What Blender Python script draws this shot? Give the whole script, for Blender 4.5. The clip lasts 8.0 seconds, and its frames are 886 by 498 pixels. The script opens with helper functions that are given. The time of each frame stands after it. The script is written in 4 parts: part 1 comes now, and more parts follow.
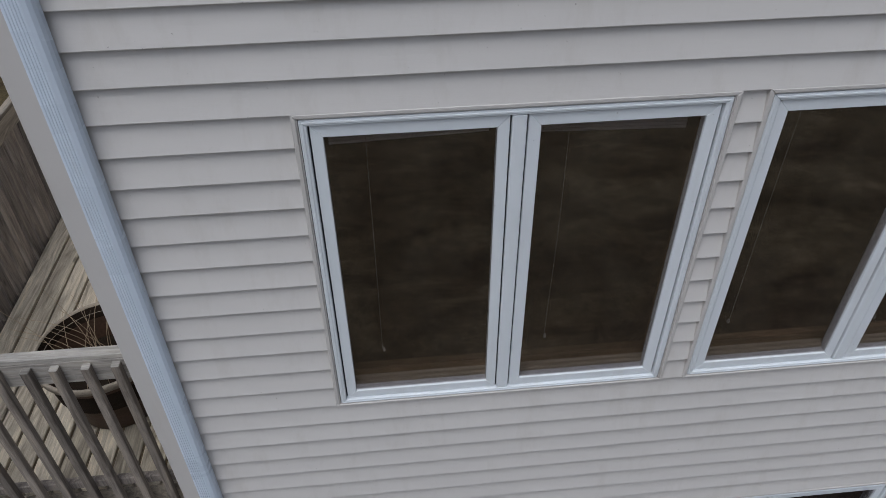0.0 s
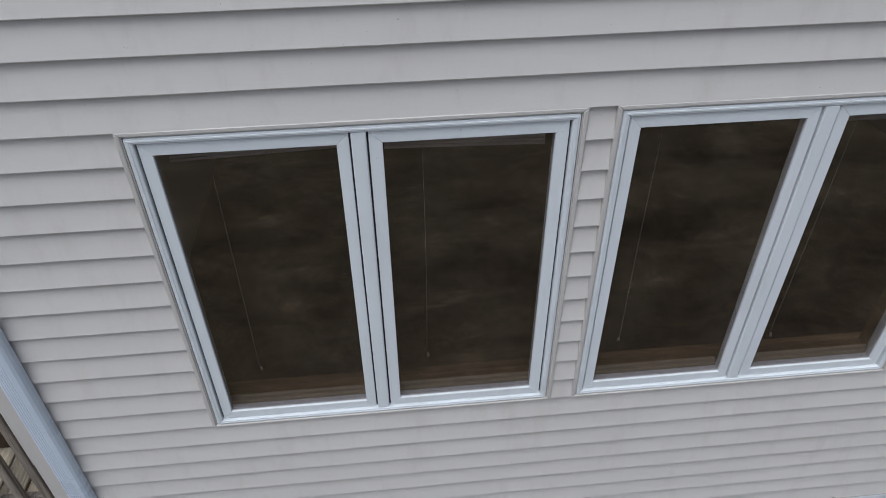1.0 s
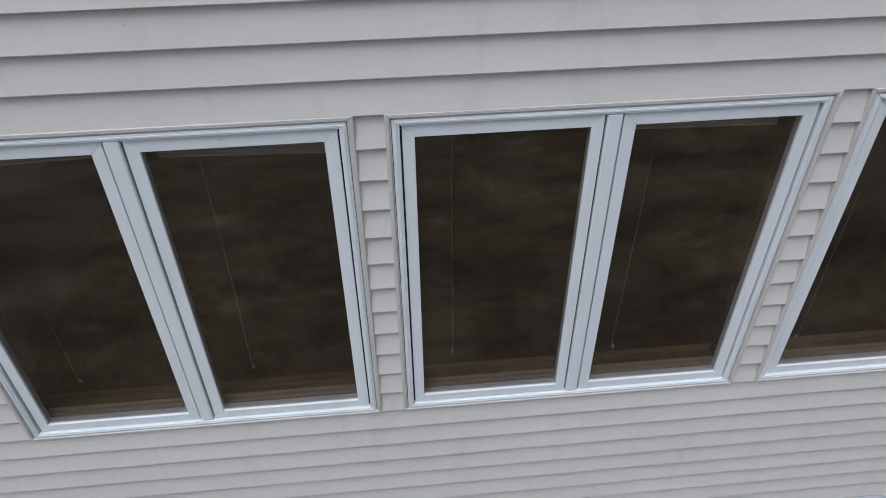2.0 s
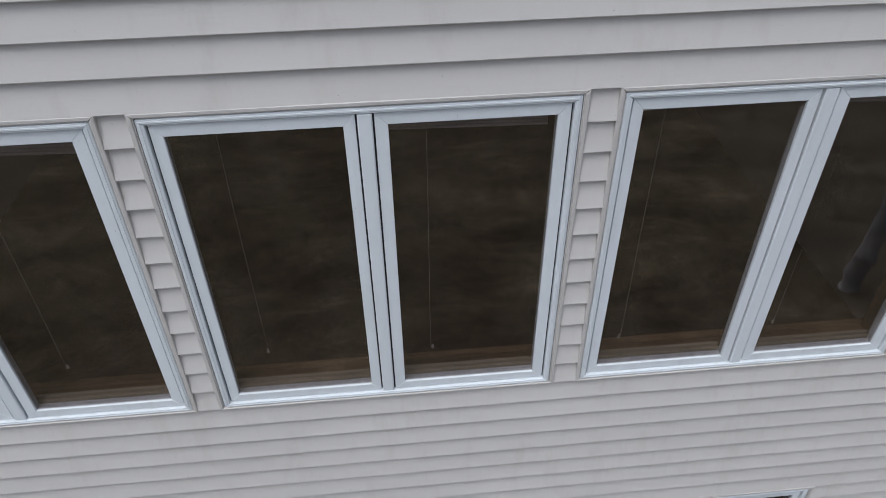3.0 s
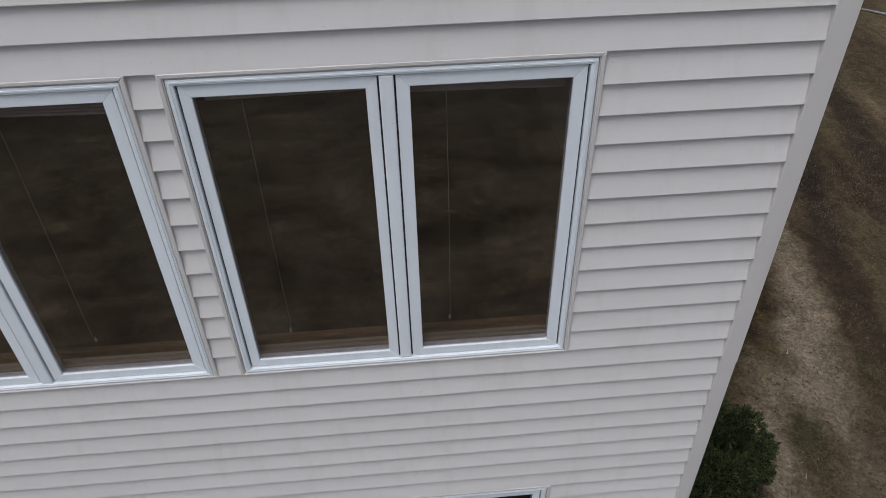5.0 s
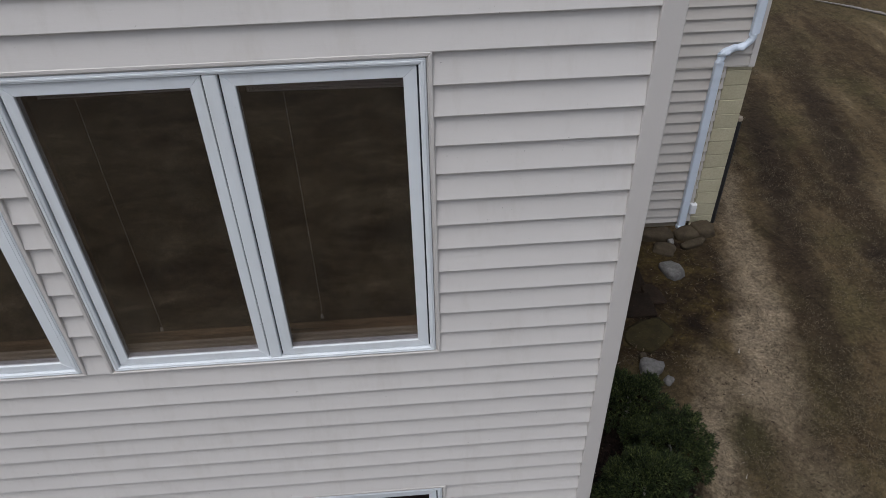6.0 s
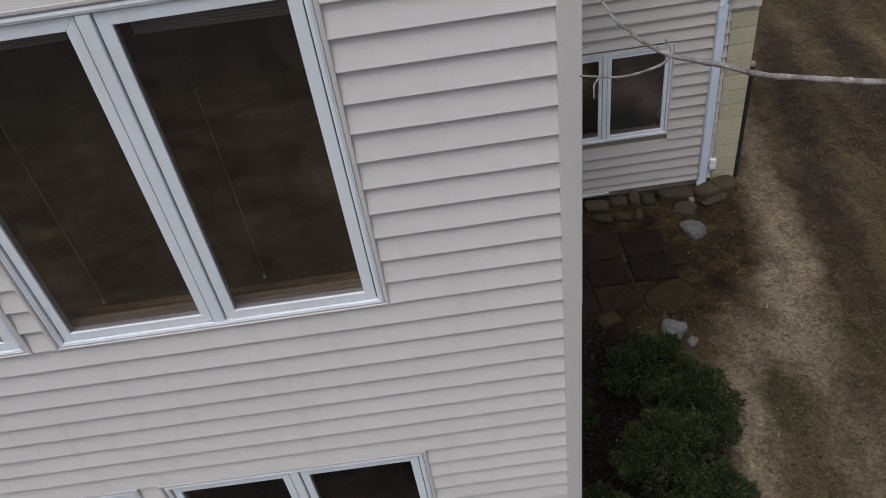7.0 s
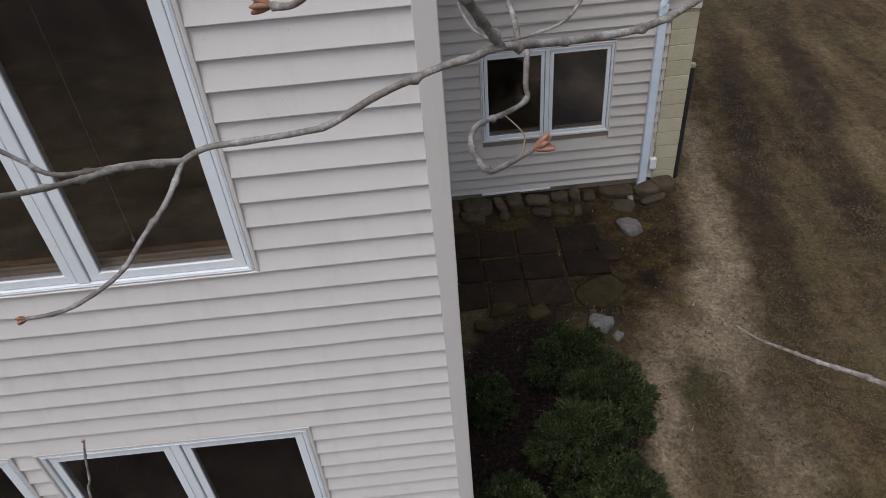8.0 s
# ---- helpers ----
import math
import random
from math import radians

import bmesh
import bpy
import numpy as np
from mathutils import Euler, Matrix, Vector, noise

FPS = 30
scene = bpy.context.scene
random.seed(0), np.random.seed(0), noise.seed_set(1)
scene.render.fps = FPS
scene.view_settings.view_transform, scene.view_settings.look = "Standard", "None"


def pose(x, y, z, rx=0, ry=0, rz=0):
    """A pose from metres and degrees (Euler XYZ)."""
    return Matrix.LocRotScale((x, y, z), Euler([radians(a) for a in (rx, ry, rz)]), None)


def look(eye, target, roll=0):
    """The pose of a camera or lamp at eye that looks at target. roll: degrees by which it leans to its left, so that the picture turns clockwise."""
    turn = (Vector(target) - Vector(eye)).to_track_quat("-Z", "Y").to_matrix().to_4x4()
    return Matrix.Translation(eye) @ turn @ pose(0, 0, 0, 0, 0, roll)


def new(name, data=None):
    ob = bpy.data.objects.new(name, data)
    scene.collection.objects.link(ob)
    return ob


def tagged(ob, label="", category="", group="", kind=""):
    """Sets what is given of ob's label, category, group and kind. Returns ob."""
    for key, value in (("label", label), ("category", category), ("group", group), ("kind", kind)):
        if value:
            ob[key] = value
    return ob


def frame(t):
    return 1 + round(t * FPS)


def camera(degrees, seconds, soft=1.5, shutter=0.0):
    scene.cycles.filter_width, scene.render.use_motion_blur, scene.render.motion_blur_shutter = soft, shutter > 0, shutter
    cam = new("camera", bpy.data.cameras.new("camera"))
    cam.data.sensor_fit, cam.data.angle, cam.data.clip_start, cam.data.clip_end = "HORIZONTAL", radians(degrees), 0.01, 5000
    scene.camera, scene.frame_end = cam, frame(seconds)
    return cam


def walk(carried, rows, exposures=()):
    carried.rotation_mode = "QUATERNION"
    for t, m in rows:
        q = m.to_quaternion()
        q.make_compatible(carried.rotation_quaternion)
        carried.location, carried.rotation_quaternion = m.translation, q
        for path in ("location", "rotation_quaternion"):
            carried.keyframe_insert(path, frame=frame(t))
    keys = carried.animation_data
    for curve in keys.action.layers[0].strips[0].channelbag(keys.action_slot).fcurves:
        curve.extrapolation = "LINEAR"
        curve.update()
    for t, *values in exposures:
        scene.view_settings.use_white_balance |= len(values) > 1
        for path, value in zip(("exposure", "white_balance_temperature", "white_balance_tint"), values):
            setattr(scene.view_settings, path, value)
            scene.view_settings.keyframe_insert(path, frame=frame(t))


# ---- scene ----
cam = camera(63.7, 8.0, soft=0.85)

PATH = [
    (0, (0.212, -2.166, 6.255), (0.352, -0.629, 4.984), -0.6),
    (0.5, (0.472, -2.149, 6.261), (0.612, -0.609, 4.993), -0.6),
    (1, (0.769, -2.116, 6.249), (0.91, -0.574, 4.983), -0.6),
    (1.5, (1.162, -2.1, 6.232), (1.298, -0.557, 4.966), -0.6),
    (1.7, (1.324, -2.082, 6.234), (1.459, -0.545, 4.96), -0.6),
    (2.8, (2.233, -2.169, 6.214), (2.374, -0.624, 4.951), -0.6),
    (3, (2.412, -2.202, 6.215), (2.546, -0.654, 4.956), -0.8),
    (3.5, (2.855, -2.275, 6.196), (2.984, -0.722, 4.943), -0.8),
    (4, (3.275, -2.333, 6.174), (3.396, -0.773, 4.928), -1.0),
    (4.5, (3.669, -2.345, 6.148), (3.784, -0.787, 4.9), -1.1),
    (5, (4.029, -2.361, 6.132), (4.138, -0.802, 4.884), -1.3),
    (5.2, (4.159, -2.35, 6.133), (4.266, -0.798, 4.876), -1.3),
    (6.3, (4.828, -2.386, 6.119), (4.916, -0.835, 4.86), -1.4),
    (6.5, (4.905, -2.383, 6.096), (4.994, -0.832, 4.837), -1.5),
    (6.7, (4.943, -2.367, 6.029), (5.037, -0.817, 4.767), -1.5),
    (6.8, (4.97, -2.354, 5.974), (4.963, -0.797, 4.719), -6.2),
    (6.9, (5.017, -2.362, 5.866), (4.975, -0.805, 4.612), -9.5),
    (7, (5.136, -2.416, 5.792), (5.091, -0.862, 4.534), -9.1),
    (7.1, (5.229, -2.459, 5.743), (5.191, -0.902, 4.489), -9.0),
    (7.2, (5.301, -2.488, 5.732), (5.27, -0.934, 4.473), -8.6),
    (7.3, (5.347, -2.513, 5.733), (5.329, -0.961, 4.471), -8.0),
    (7.4, (5.393, -2.524, 5.723), (5.383, -0.973, 4.46), -7.8),
    (7.5, (5.431, -2.526, 5.708), (5.431, -0.975, 4.445), -6.9),
    (7.6, (5.467, -2.524, 5.698), (5.473, -0.977, 4.431), -6.7),
    (7.7, (5.498, -2.52, 5.685), (5.51, -0.974, 4.417), -6.2),
    (7.8, (5.523, -2.513, 5.673), (5.543, -0.969, 4.402), -5.9),
    (7.9, (5.547, -2.506, 5.658), (5.572, -0.962, 4.387), -5.5),
    (8, (5.568, -2.499, 5.642), (5.598, -0.954, 4.372), -5.1),
]
walk(cam, [(t, look(eye, target, roll)) for t, eye, target, roll in PATH], [(0.0, -0.13, 5900, 9), (1.5, 0.12, 5880, 8), (3.5, 0.11, 5900, 9), (5.0, 0.06, 5980, 10), (6.5, 0.03, 6090, 11), (7.0, 0.05, 6120, 12), (7.5, 0.11, 6140, 12), (8.0, 0.21, 6160, 12)])

# ---- sky and sun ----
world = bpy.data.worlds.new("overcast_sky")
scene.world = world
world.use_nodes = True
wn = world.node_tree
sky = wn.nodes.new("ShaderNodeTexSky")
sky.sky_type = "NISHITA"
sky.sun_disc = False
sky.sun_elevation, sky.sun_rotation = radians(64), radians(-147)
sky.air_density, sky.dust_density, sky.ozone_density = 1.0, 4.0, 1.0
wash = wn.nodes.new("ShaderNodeHueSaturation")      # cloud cover takes most of the blue out
wash.inputs["Saturation"].default_value = 0.45
wn.links.new(sky.outputs[0], wash.inputs["Color"])
wn.links.new(wash.outputs[0], wn.nodes["Background"].inputs["Color"])
wn.nodes["Background"].inputs["Strength"].default_value = 0.12
sun = new("sun", bpy.data.lights.new("sun", "SUN"))
sun.data.energy, sun.data.angle, sun.data.color = 1.0, radians(40), (1.0, 0.97, 0.93)
sun.matrix_world = look((-1.3, -2.0, 5.0), (0, 0, 0))
scene.view_settings.exposure = 0.0


# ---- materials ----
def shader(name):
    m = bpy.data.materials.new(name)
    m.use_nodes = True
    t = m.node_tree
    return m, t, t.nodes["Principled BSDF"]


def node(t, kind, **values):
    n = t.nodes.new(kind)
    for key, value in values.items():
        n.inputs[key.replace("_", " ")].default_value = value
    return n


def mapped(t, scale):
    """World position, scaled by axis."""
    g = t.nodes.new("ShaderNodeNewGeometry")
    mp = t.nodes.new("ShaderNodeMapping")
    mp.inputs["Scale"].default_value = scale
    t.links.new(g.outputs["Position"], mp.inputs["Vector"])
    return mp.outputs[0]


def noise_tex(t, where, scale, detail=6.0, rough=0.6, distort=0.0):
    n = node(t, "ShaderNodeTexNoise", Scale=scale, Detail=detail, Roughness=rough, Distortion=distort)
    t.links.new(where, n.inputs["Vector"])
    return n.outputs["Fac"]


def ramp(t, fac, stops):
    r = t.nodes.new("ShaderNodeValToRGB")
    while len(r.color_ramp.elements) < len(stops):
        r.color_ramp.elements.new(0.5)
    for e, (p, c) in zip(r.color_ramp.elements, stops):
        e.position, e.color = p, (*c, 1) if len(c) == 3 else c
    t.links.new(fac, r.inputs[0])
    return r.outputs["Color"]


def mixed(t, fac, a, b, how="MIX"):
    m = t.nodes.new("ShaderNodeMix")
    m.data_type, m.blend_type = "RGBA", how
    for sock, v in ((m.inputs["Factor"], fac), (m.inputs[6], a), (m.inputs[7], b)):
        if isinstance(v, (int, float)):
            sock.default_value = v
        elif isinstance(v, tuple):
            sock.default_value = (*v, 1)
        else:
            t.links.new(v, sock)
    return m.outputs[2]


def bump(t, bsdf, height, strength, distance):
    b = node(t, "ShaderNodeBump", Strength=strength, Distance=distance)
    t.links.new(height, b.inputs["Height"])
    t.links.new(b.outputs[0], bsdf.inputs["Normal"])


def per_object(t, spread):
    """A grey factor close to 1 that differs from object to object."""
    o = t.nodes.new("ShaderNodeObjectInfo")
    return ramp(t, o.outputs["Random"], [(0, (1 - spread,) * 3), (1, (1, 1, 1))])


def vinyl(name, colour, grain, rough=0.45, dirt=(0.42, 0.38, 0.32), spread=0.03):
    m, t, b = shader(name)
    big = noise_tex(t, mapped(t, (0.5, 0.5, 1.6)), 1.6, 5)
    stain = ramp(t, noise_tex(t, mapped(t, (3.0, 3.0, 0.7)), 2.2, 8, 0.7), [(0.52, (0, 0, 0)), (0.80, (0.34,) * 3)])
    c = mixed(t, big, tuple(v * 0.95 for v in colour), tuple(min(1, v * 1.04) for v in colour))
    c = mixed(t, stain, c, dirt)
    specks = ramp(t, noise_tex(t, mapped(t, (1, 1, 1)), 75, 2, 0.5), [(0.755, (0, 0, 0)), (0.79, (0.5,) * 3)])
    c = mixed(t, specks, c, (0.16, 0.14, 0.11))
    c = mixed(t, 1.0, c, per_object(t, spread), "MULTIPLY")
    t.links.new(c, b.inputs["Base Color"])
    b.inputs["Specular IOR Level"].default_value = 0.3
    t.links.new(ramp(t, big, [(0.3, (rough - 0.06,) * 3), (0.7, (rough + 0.08,) * 3)]), b.inputs["Roughness"])
    wave = noise_tex(t, mapped(t, (1.2, 1.2, 2.0)), 2.0, 2)
    fine = noise_tex(t, mapped(t, grain), 9, 6, 0.65)
    both = mixed(t, 0.12, wave, fine)
    bump(t, b, both, 0.35, 0.012)
    return m


def weathered_wood(name, along, light=(0.34, 0.30, 0.25), dark=(0.13, 0.105, 0.08)):
    m, t, b = shader(name)
    scale = [34, 34, 34]
    scale["xyz".index(along)] = 1.9
    o = t.nodes.new("ShaderNodeObjectInfo")
    g = t.nodes.new("ShaderNodeNewGeometry")
    add = t.nodes.new("ShaderNodeVectorMath")
    add.operation = "MULTIPLY_ADD"
    add.inputs[1].default_value = (0, 0, 0)
    t.links.new(g.outputs["Position"], add.inputs[0])
    t.links.new(o.outputs["Random"], add.inputs[2])
    add2 = t.nodes.new("ShaderNodeVectorMath")
    t.links.new(g.outputs["Position"], add2.inputs[0])
    t.links.new(add.outputs[0], add2.inputs[1])
    mp = t.nodes.new("ShaderNodeMapping")
    mp.inputs["Scale"].default_value = scale
    t.links.new(add2.outputs[0], mp.inputs["Vector"])
    grain = noise_tex(t, mp.outputs[0], 2.6, 11, 0.78, 0.9)
    patches = noise_tex(t, mapped(t, (1, 1, 1)), 7.5, 8, 0.7)
    c = ramp(t, grain, [(0.28, dark), (0.5, tuple((a + q) / 2 for a, q in zip(light, dark))), (0.72, light)])
    c = mixed(t, ramp(t, patches, [(0.4, (0, 0, 0)), (0.7, (0.55,) * 3)]), c, tuple(v * 0.6 for v in light))
    wide = [7, 7, 7]
    wide["xyz".index(along)] = 0.8
    mp2 = t.nodes.new("ShaderNodeMapping")
    mp2.inputs["Scale"].default_value = wide
    t.links.new(add2.outputs[0], mp2.inputs["Vector"])
    streaks = noise_tex(t, mp2.outputs[0], 2.2, 5, 0.65, 1.2)
    c = mixed(t, 1.0, c, ramp(t, streaks, [(0.34, (0.52, 0.50, 0.48)), (0.50, (0.95, 0.94, 0.93)), (0.64, (1.3, 1.27, 1.2))]), "MULTIPLY")
    knots = node(t, "ShaderNodeTexVoronoi", Scale=1.0)
    kscale = [9, 9, 9]
    kscale["xyz".index(along)] = 2.6
    mp3 = t.nodes.new("ShaderNodeMapping")
    mp3.inputs["Scale"].default_value = kscale
    t.links.new(add2.outputs[0], mp3.inputs["Vector"])
    t.links.new(mp3.outputs[0], knots.inputs["Vector"])
    c = mixed(t, ramp(t, knots.outputs["Distance"], [(0.05, (0.8,) * 3), (0.13, (0, 0, 0))]), c, tuple(v * 0.5 for v in dark))
    c = mixed(t, 1.0, c, per_object(t, 0.45), "MULTIPLY")
    t.links.new(c, b.inputs["Base Color"])
    b.inputs["Roughness"].default_value = 0.85
    bump(t, b, grain, 0.5, 0.004)
    return m


def speckled(name, a, b_, c_, size, rough=0.9, relief=0.01, spread=0.3):
    m, t, b = shader(name)
    w = mapped(t, (1, 1, 1))
    big, fine = noise_tex(t, w, size, 5, 0.6, 0.3), noise_tex(t, w, size * 9, 8, 0.7)
    c = mixed(t, ramp(t, big, [(0.35, (0, 0, 0)), (0.65, (1, 1, 1))]), a, b_)
    c = mixed(t, ramp(t, fine, [(0.45, (0, 0, 0)), (0.7, (0.8,) * 3)]), c, c_)
    c = mixed(t, 1.0, c, per_object(t, spread), "MULTIPLY")
    t.links.new(c, b.inputs["Base Color"])
    b.inputs["Roughness"].default_value = rough
    b.inputs["Specular IOR Level"].default_value = 0.15
    bump(t, b, mixed(t, 0.5, big, fine), 0.7, relief)
    return m


def lawn_material():
    m, t, b = shader("dormant_lawn")
    w = mapped(t, (1, 1, 1))
    sep = t.nodes.new("ShaderNodeSeparateXYZ")
    t.links.new(w, sep.inputs[0])

    def beyond(y0, y1):
        """0 at the line y0, 1 at the line y1."""
        r = t.nodes.new("ShaderNodeMapRange")
        r.inputs["From Min"].default_value, r.inputs["From Max"].default_value = y0, y1
        t.links.new(sep.outputs["Y"], r.inputs["Value"])
        return r.outputs["Result"]

    def blot(x, y, rx, ry, soft, wobble, turn=0.0):
        """An uneven patch with a soft edge, centred at x, y and turned by so many degrees."""
        mp = t.nodes.new("ShaderNodeMapping")
        mp.vector_type = "TEXTURE"
        mp.inputs["Location"].default_value = (x + wobble / 2, y + wobble / 2, 0)
        mp.inputs["Rotation"].default_value = (0, 0, radians(turn))
        mp.inputs["Scale"].default_value = (rx, ry, 1e6)
        n = node(t, "ShaderNodeTexNoise", Scale=2.3, Detail=7.0, Roughness=0.66)
        t.links.new(w, n.inputs["Vector"])
        sc = t.nodes.new("ShaderNodeVectorMath")
        sc.operation = "SCALE"
        sc.inputs["Scale"].default_value = wobble
        t.links.new(n.outputs["Color"], sc.inputs[0])
        add = t.nodes.new("ShaderNodeVectorMath")
        t.links.new(w, add.inputs[0])
        t.links.new(sc.outputs[0], add.inputs[1])
        t.links.new(add.outputs[0], mp.inputs["Vector"])
        le = t.nodes.new("ShaderNodeVectorMath")
        le.operation = "LENGTH"
        t.links.new(mp.outputs[0], le.inputs[0])
        return ramp(t, le.outputs["Value"], [(1 - soft, (1, 1, 1)), (1.0, (0, 0, 0))])

    def lay(under, mask, amount, over):
        return mixed(t, mixed(t, 1.0, mask, (amount,) * 3, "MULTIPLY"), under, over)

    tilted = t.nodes.new("ShaderNodeMapping")
    tilted.inputs["Rotation"].default_value, tilted.inputs["Scale"].default_value = (0, 0, radians(15)), (1.0, 0.22, 1)
    t.links.new(w, tilted.inputs["Vector"])
    side = noise_tex(t, tilted.outputs[0], 1.5, 9, 0.68, 0.3)
    front = noise_tex(t, mapped(t, (0.22, 0.8, 1)), 1.3, 9, 0.68, 0.5)
    streak = mixed(t, beyond(0.0, -1.5), side, front)
    patch = noise_tex(t, w, 0.6, 6, 0.62, 0.5)
    fine = noise_tex(t, w, 26, 9, 0.75)
    straw = mixed(t, fine, (0.185, 0.146, 0.098), (0.50, 0.415, 0.305))
    c = ramp(t, streak, [(0.32, (0.044, 0.031, 0.018)), (0.46, (0.094, 0.068, 0.037)), (0.60, (0.155, 0.119, 0.067)), (0.74, (0.25, 0.198, 0.122))])
    c = mixed(t, ramp(t, patch, [(0.48, (0, 0, 0)), (0.64, (0.6,) * 3)]), c, (0.100, 0.088, 0.040))
    # pale worn straw beside the bed and up to the patio's corner
    for x, y, rx, ry, amount, turn in ((7.70, 1.7, 0.30, 1.7, 0.9, -15), (8.85, 3.5, 0.48, 2.3, 1.0, -15), (9.5, 6.2, 0.32, 1.9, 0.6, -15), (8.45, 2.4, 0.60, 0.55, 0.8, 0), (8.5, 1.0, 0.5, 1.2, 0.45, -10)):
        c = lay(c, blot(x, y, rx, ry, 0.75, 0.7, turn), amount, straw)
    # mossy green patch, two trodden wheel lines and one bare spot
    c = lay(c, blot(8.08, 1.85, 0.36, 0.60, 0.6, 0.5, -10), 0.85, (0.066, 0.060, 0.027))
    for x, y, rx, ry, amount in ((10.35, 6.4, 0.42, 5.2, 0.95), (11.85, 7.6, 0.45, 5.0, 0.85), (12.6, 12.5, 2.2, 4.0, 0.35), (10.98, 4.35, 0.45, 1.0, 1.0), (9.55, 3.0, 0.25, 1.3, 0.5)):
        c = lay(c, blot(x, y, rx, ry, 0.75, 0.8, -15.5), amount, (0.040, 0.028, 0.019))
    mossy = ramp(t, noise_tex(t, w, 2.8, 7, 0.68), [(0.38, (0.022, 0.014, 0.009)), (0.5, (0.050, 0.034, 0.016)), (0.62, (0.095, 0.070, 0.025))])
    c = lay(c, blot(7.30, 4.3, 1.75, 1.65, 0.3, 0.7), 1.0, mossy)
    mulch = ramp(t, fine, [(0.4, (0.010, 0.007, 0.006)), (0.65, (0.042, 0.027, 0.022))])
    c = lay(c, blot(6.45, 1.5, 1.02, 1.9, 0.2, 0.35), 1.0, mulch)
    # unseen ground, darkened for the panes' reflections: front-wall bed, leaf-covered wood floor far ahead
    bed = ramp(t, noise_tex(t, w, 1.9, 7, 0.7, 0.4), [(0.45, (0.022, 0.016, 0.016)), (0.62, (0.05, 0.038, 0.034)), (0.70, (0.24, 0.20, 0.17))])
    front_bed = blot(2.4, -1.0, 4.4, 1.9, 0.2, 0.5)
    c = lay(c, beyond(-2.6, -3.6), 0.75, ramp(t, noise_tex(t, mapped(t, (0.35, 0.75, 1)), 1.7, 9, 0.72, 0.7), [(0.36, (0.058, 0.042, 0.027)), (0.5, (0.148, 0.113, 0.070)), (0.58, (0.215, 0.172, 0.110)), (0.7, (0.42, 0.33, 0.22))]))
    c = lay(c, front_bed, 1.0, bed)
    c = lay(c, beyond(-8.0, -13.5), 0.92, mixed(t, fine, (0.020, 0.014, 0.013), (0.050, 0.034, 0.031)))
    clump = noise_tex(t, w, 6.5, 8, 0.78, 0.8)
    c = mixed(t, 0.8, c, ramp(t, clump, [(0.36, (0.36, 0.33, 0.30)), (0.64, (1.10, 1.04, 0.96))]), "MULTIPLY")
    c = mixed(t, 0.75, c, ramp(t, fine, [(0.32, (0.38,) * 3), (0.68, (1.5,) * 3)]), "MULTIPLY")
    t.links.new(c, b.inputs["Base Color"])
    b.inputs["Roughness"].default_value = 0.95
    b.inputs["Specular IOR Level"].default_value = 0.15
    bump(t, b, fine, 1.0, 0.03)
    return m


def blade_material(name, stops, rough=0.7, clump=0.0):
    m, t, b = shader(name)
    g = t.nodes.new("ShaderNodeNewGeometry")
    c = ramp(t, g.outputs["Random Per Island"], stops)
    if clump:
        c = mixed(t, 1.0, c, ramp(t, noise_tex(t, mapped(t, (1, 1, 1)), clump, 4, 0.6), [(0.36, (0.42, 0.5, 0.5)), (0.66, (1.5, 1.45, 1.3))]), "MULTIPLY")
    t.links.new(c, b.inputs["Base Color"])
    b.inputs["Roughness"].default_value = rough
    b.inputs["Specular IOR Level"].default_value = 0.2
    return m


def glass_material():
    m, t, b = shader("window_glass")
    t.nodes.remove(b)
    clear = node(t, "ShaderNodeBsdfTransparent", Color=(0.70, 0.68, 0.69, 1))
    gloss = node(t, "ShaderNodeBsdfGlossy", Color=(1, 1, 1, 1), Roughness=0.02)
    lw = node(t, "ShaderNodeLayerWeight", Blend=0.5)
    pw = t.nodes.new("ShaderNodeMath")
    pw.operation = "POWER"
    pw.inputs[1].default_value = 5.0
    t.links.new(lw.outputs["Facing"], pw.inputs[0])
    fres = t.nodes.new("ShaderNodeMath")          # reflectance of one coated face, by angle
    fres.operation = "MULTIPLY_ADD"
    fres.inputs[1].default_value, fres.inputs[2].default_value = 0.87, 0.13
    t.links.new(pw.outputs[0], fres.inputs[0])
    w = noise_tex(t, mapped(t, (1, 1, 1)), 2.2, 1)
    bp = node(t, "ShaderNodeBump", Strength=0.05, Distance=0.01)
    t.links.new(w, bp.inputs["Height"])
    t.links.new(bp.outputs[0], gloss.inputs["Normal"])
    dust = node(t, "ShaderNodeBsdfDiffuse", Color=(0.47, 0.42, 0.31, 1))
    film = noise_tex(t, mapped(t, (1, 1, 0.6)), 2.4, 9, 0.74)
    m1, m2 = t.nodes.new("ShaderNodeMixShader"), t.nodes.new("ShaderNodeMixShader")
    t.links.new(fres.outputs[0], m1.inputs[0])
    t.links.new(clear.outputs[0], m1.inputs[1])
    t.links.new(gloss.outputs[0], m1.inputs[2])
    t.links.new(ramp(t, film, [(0.42, (0.003,) * 3), (0.72, (0.034,) * 3)]), m2.inputs[0])
    t.links.new(m1.outputs[0], m2.inputs[1])
    t.links.new(dust.outputs[0], m2.inputs[2])
    t.links.new(m2.outputs[0], t.nodes["Material Output"].inputs["Surface"])
    return m


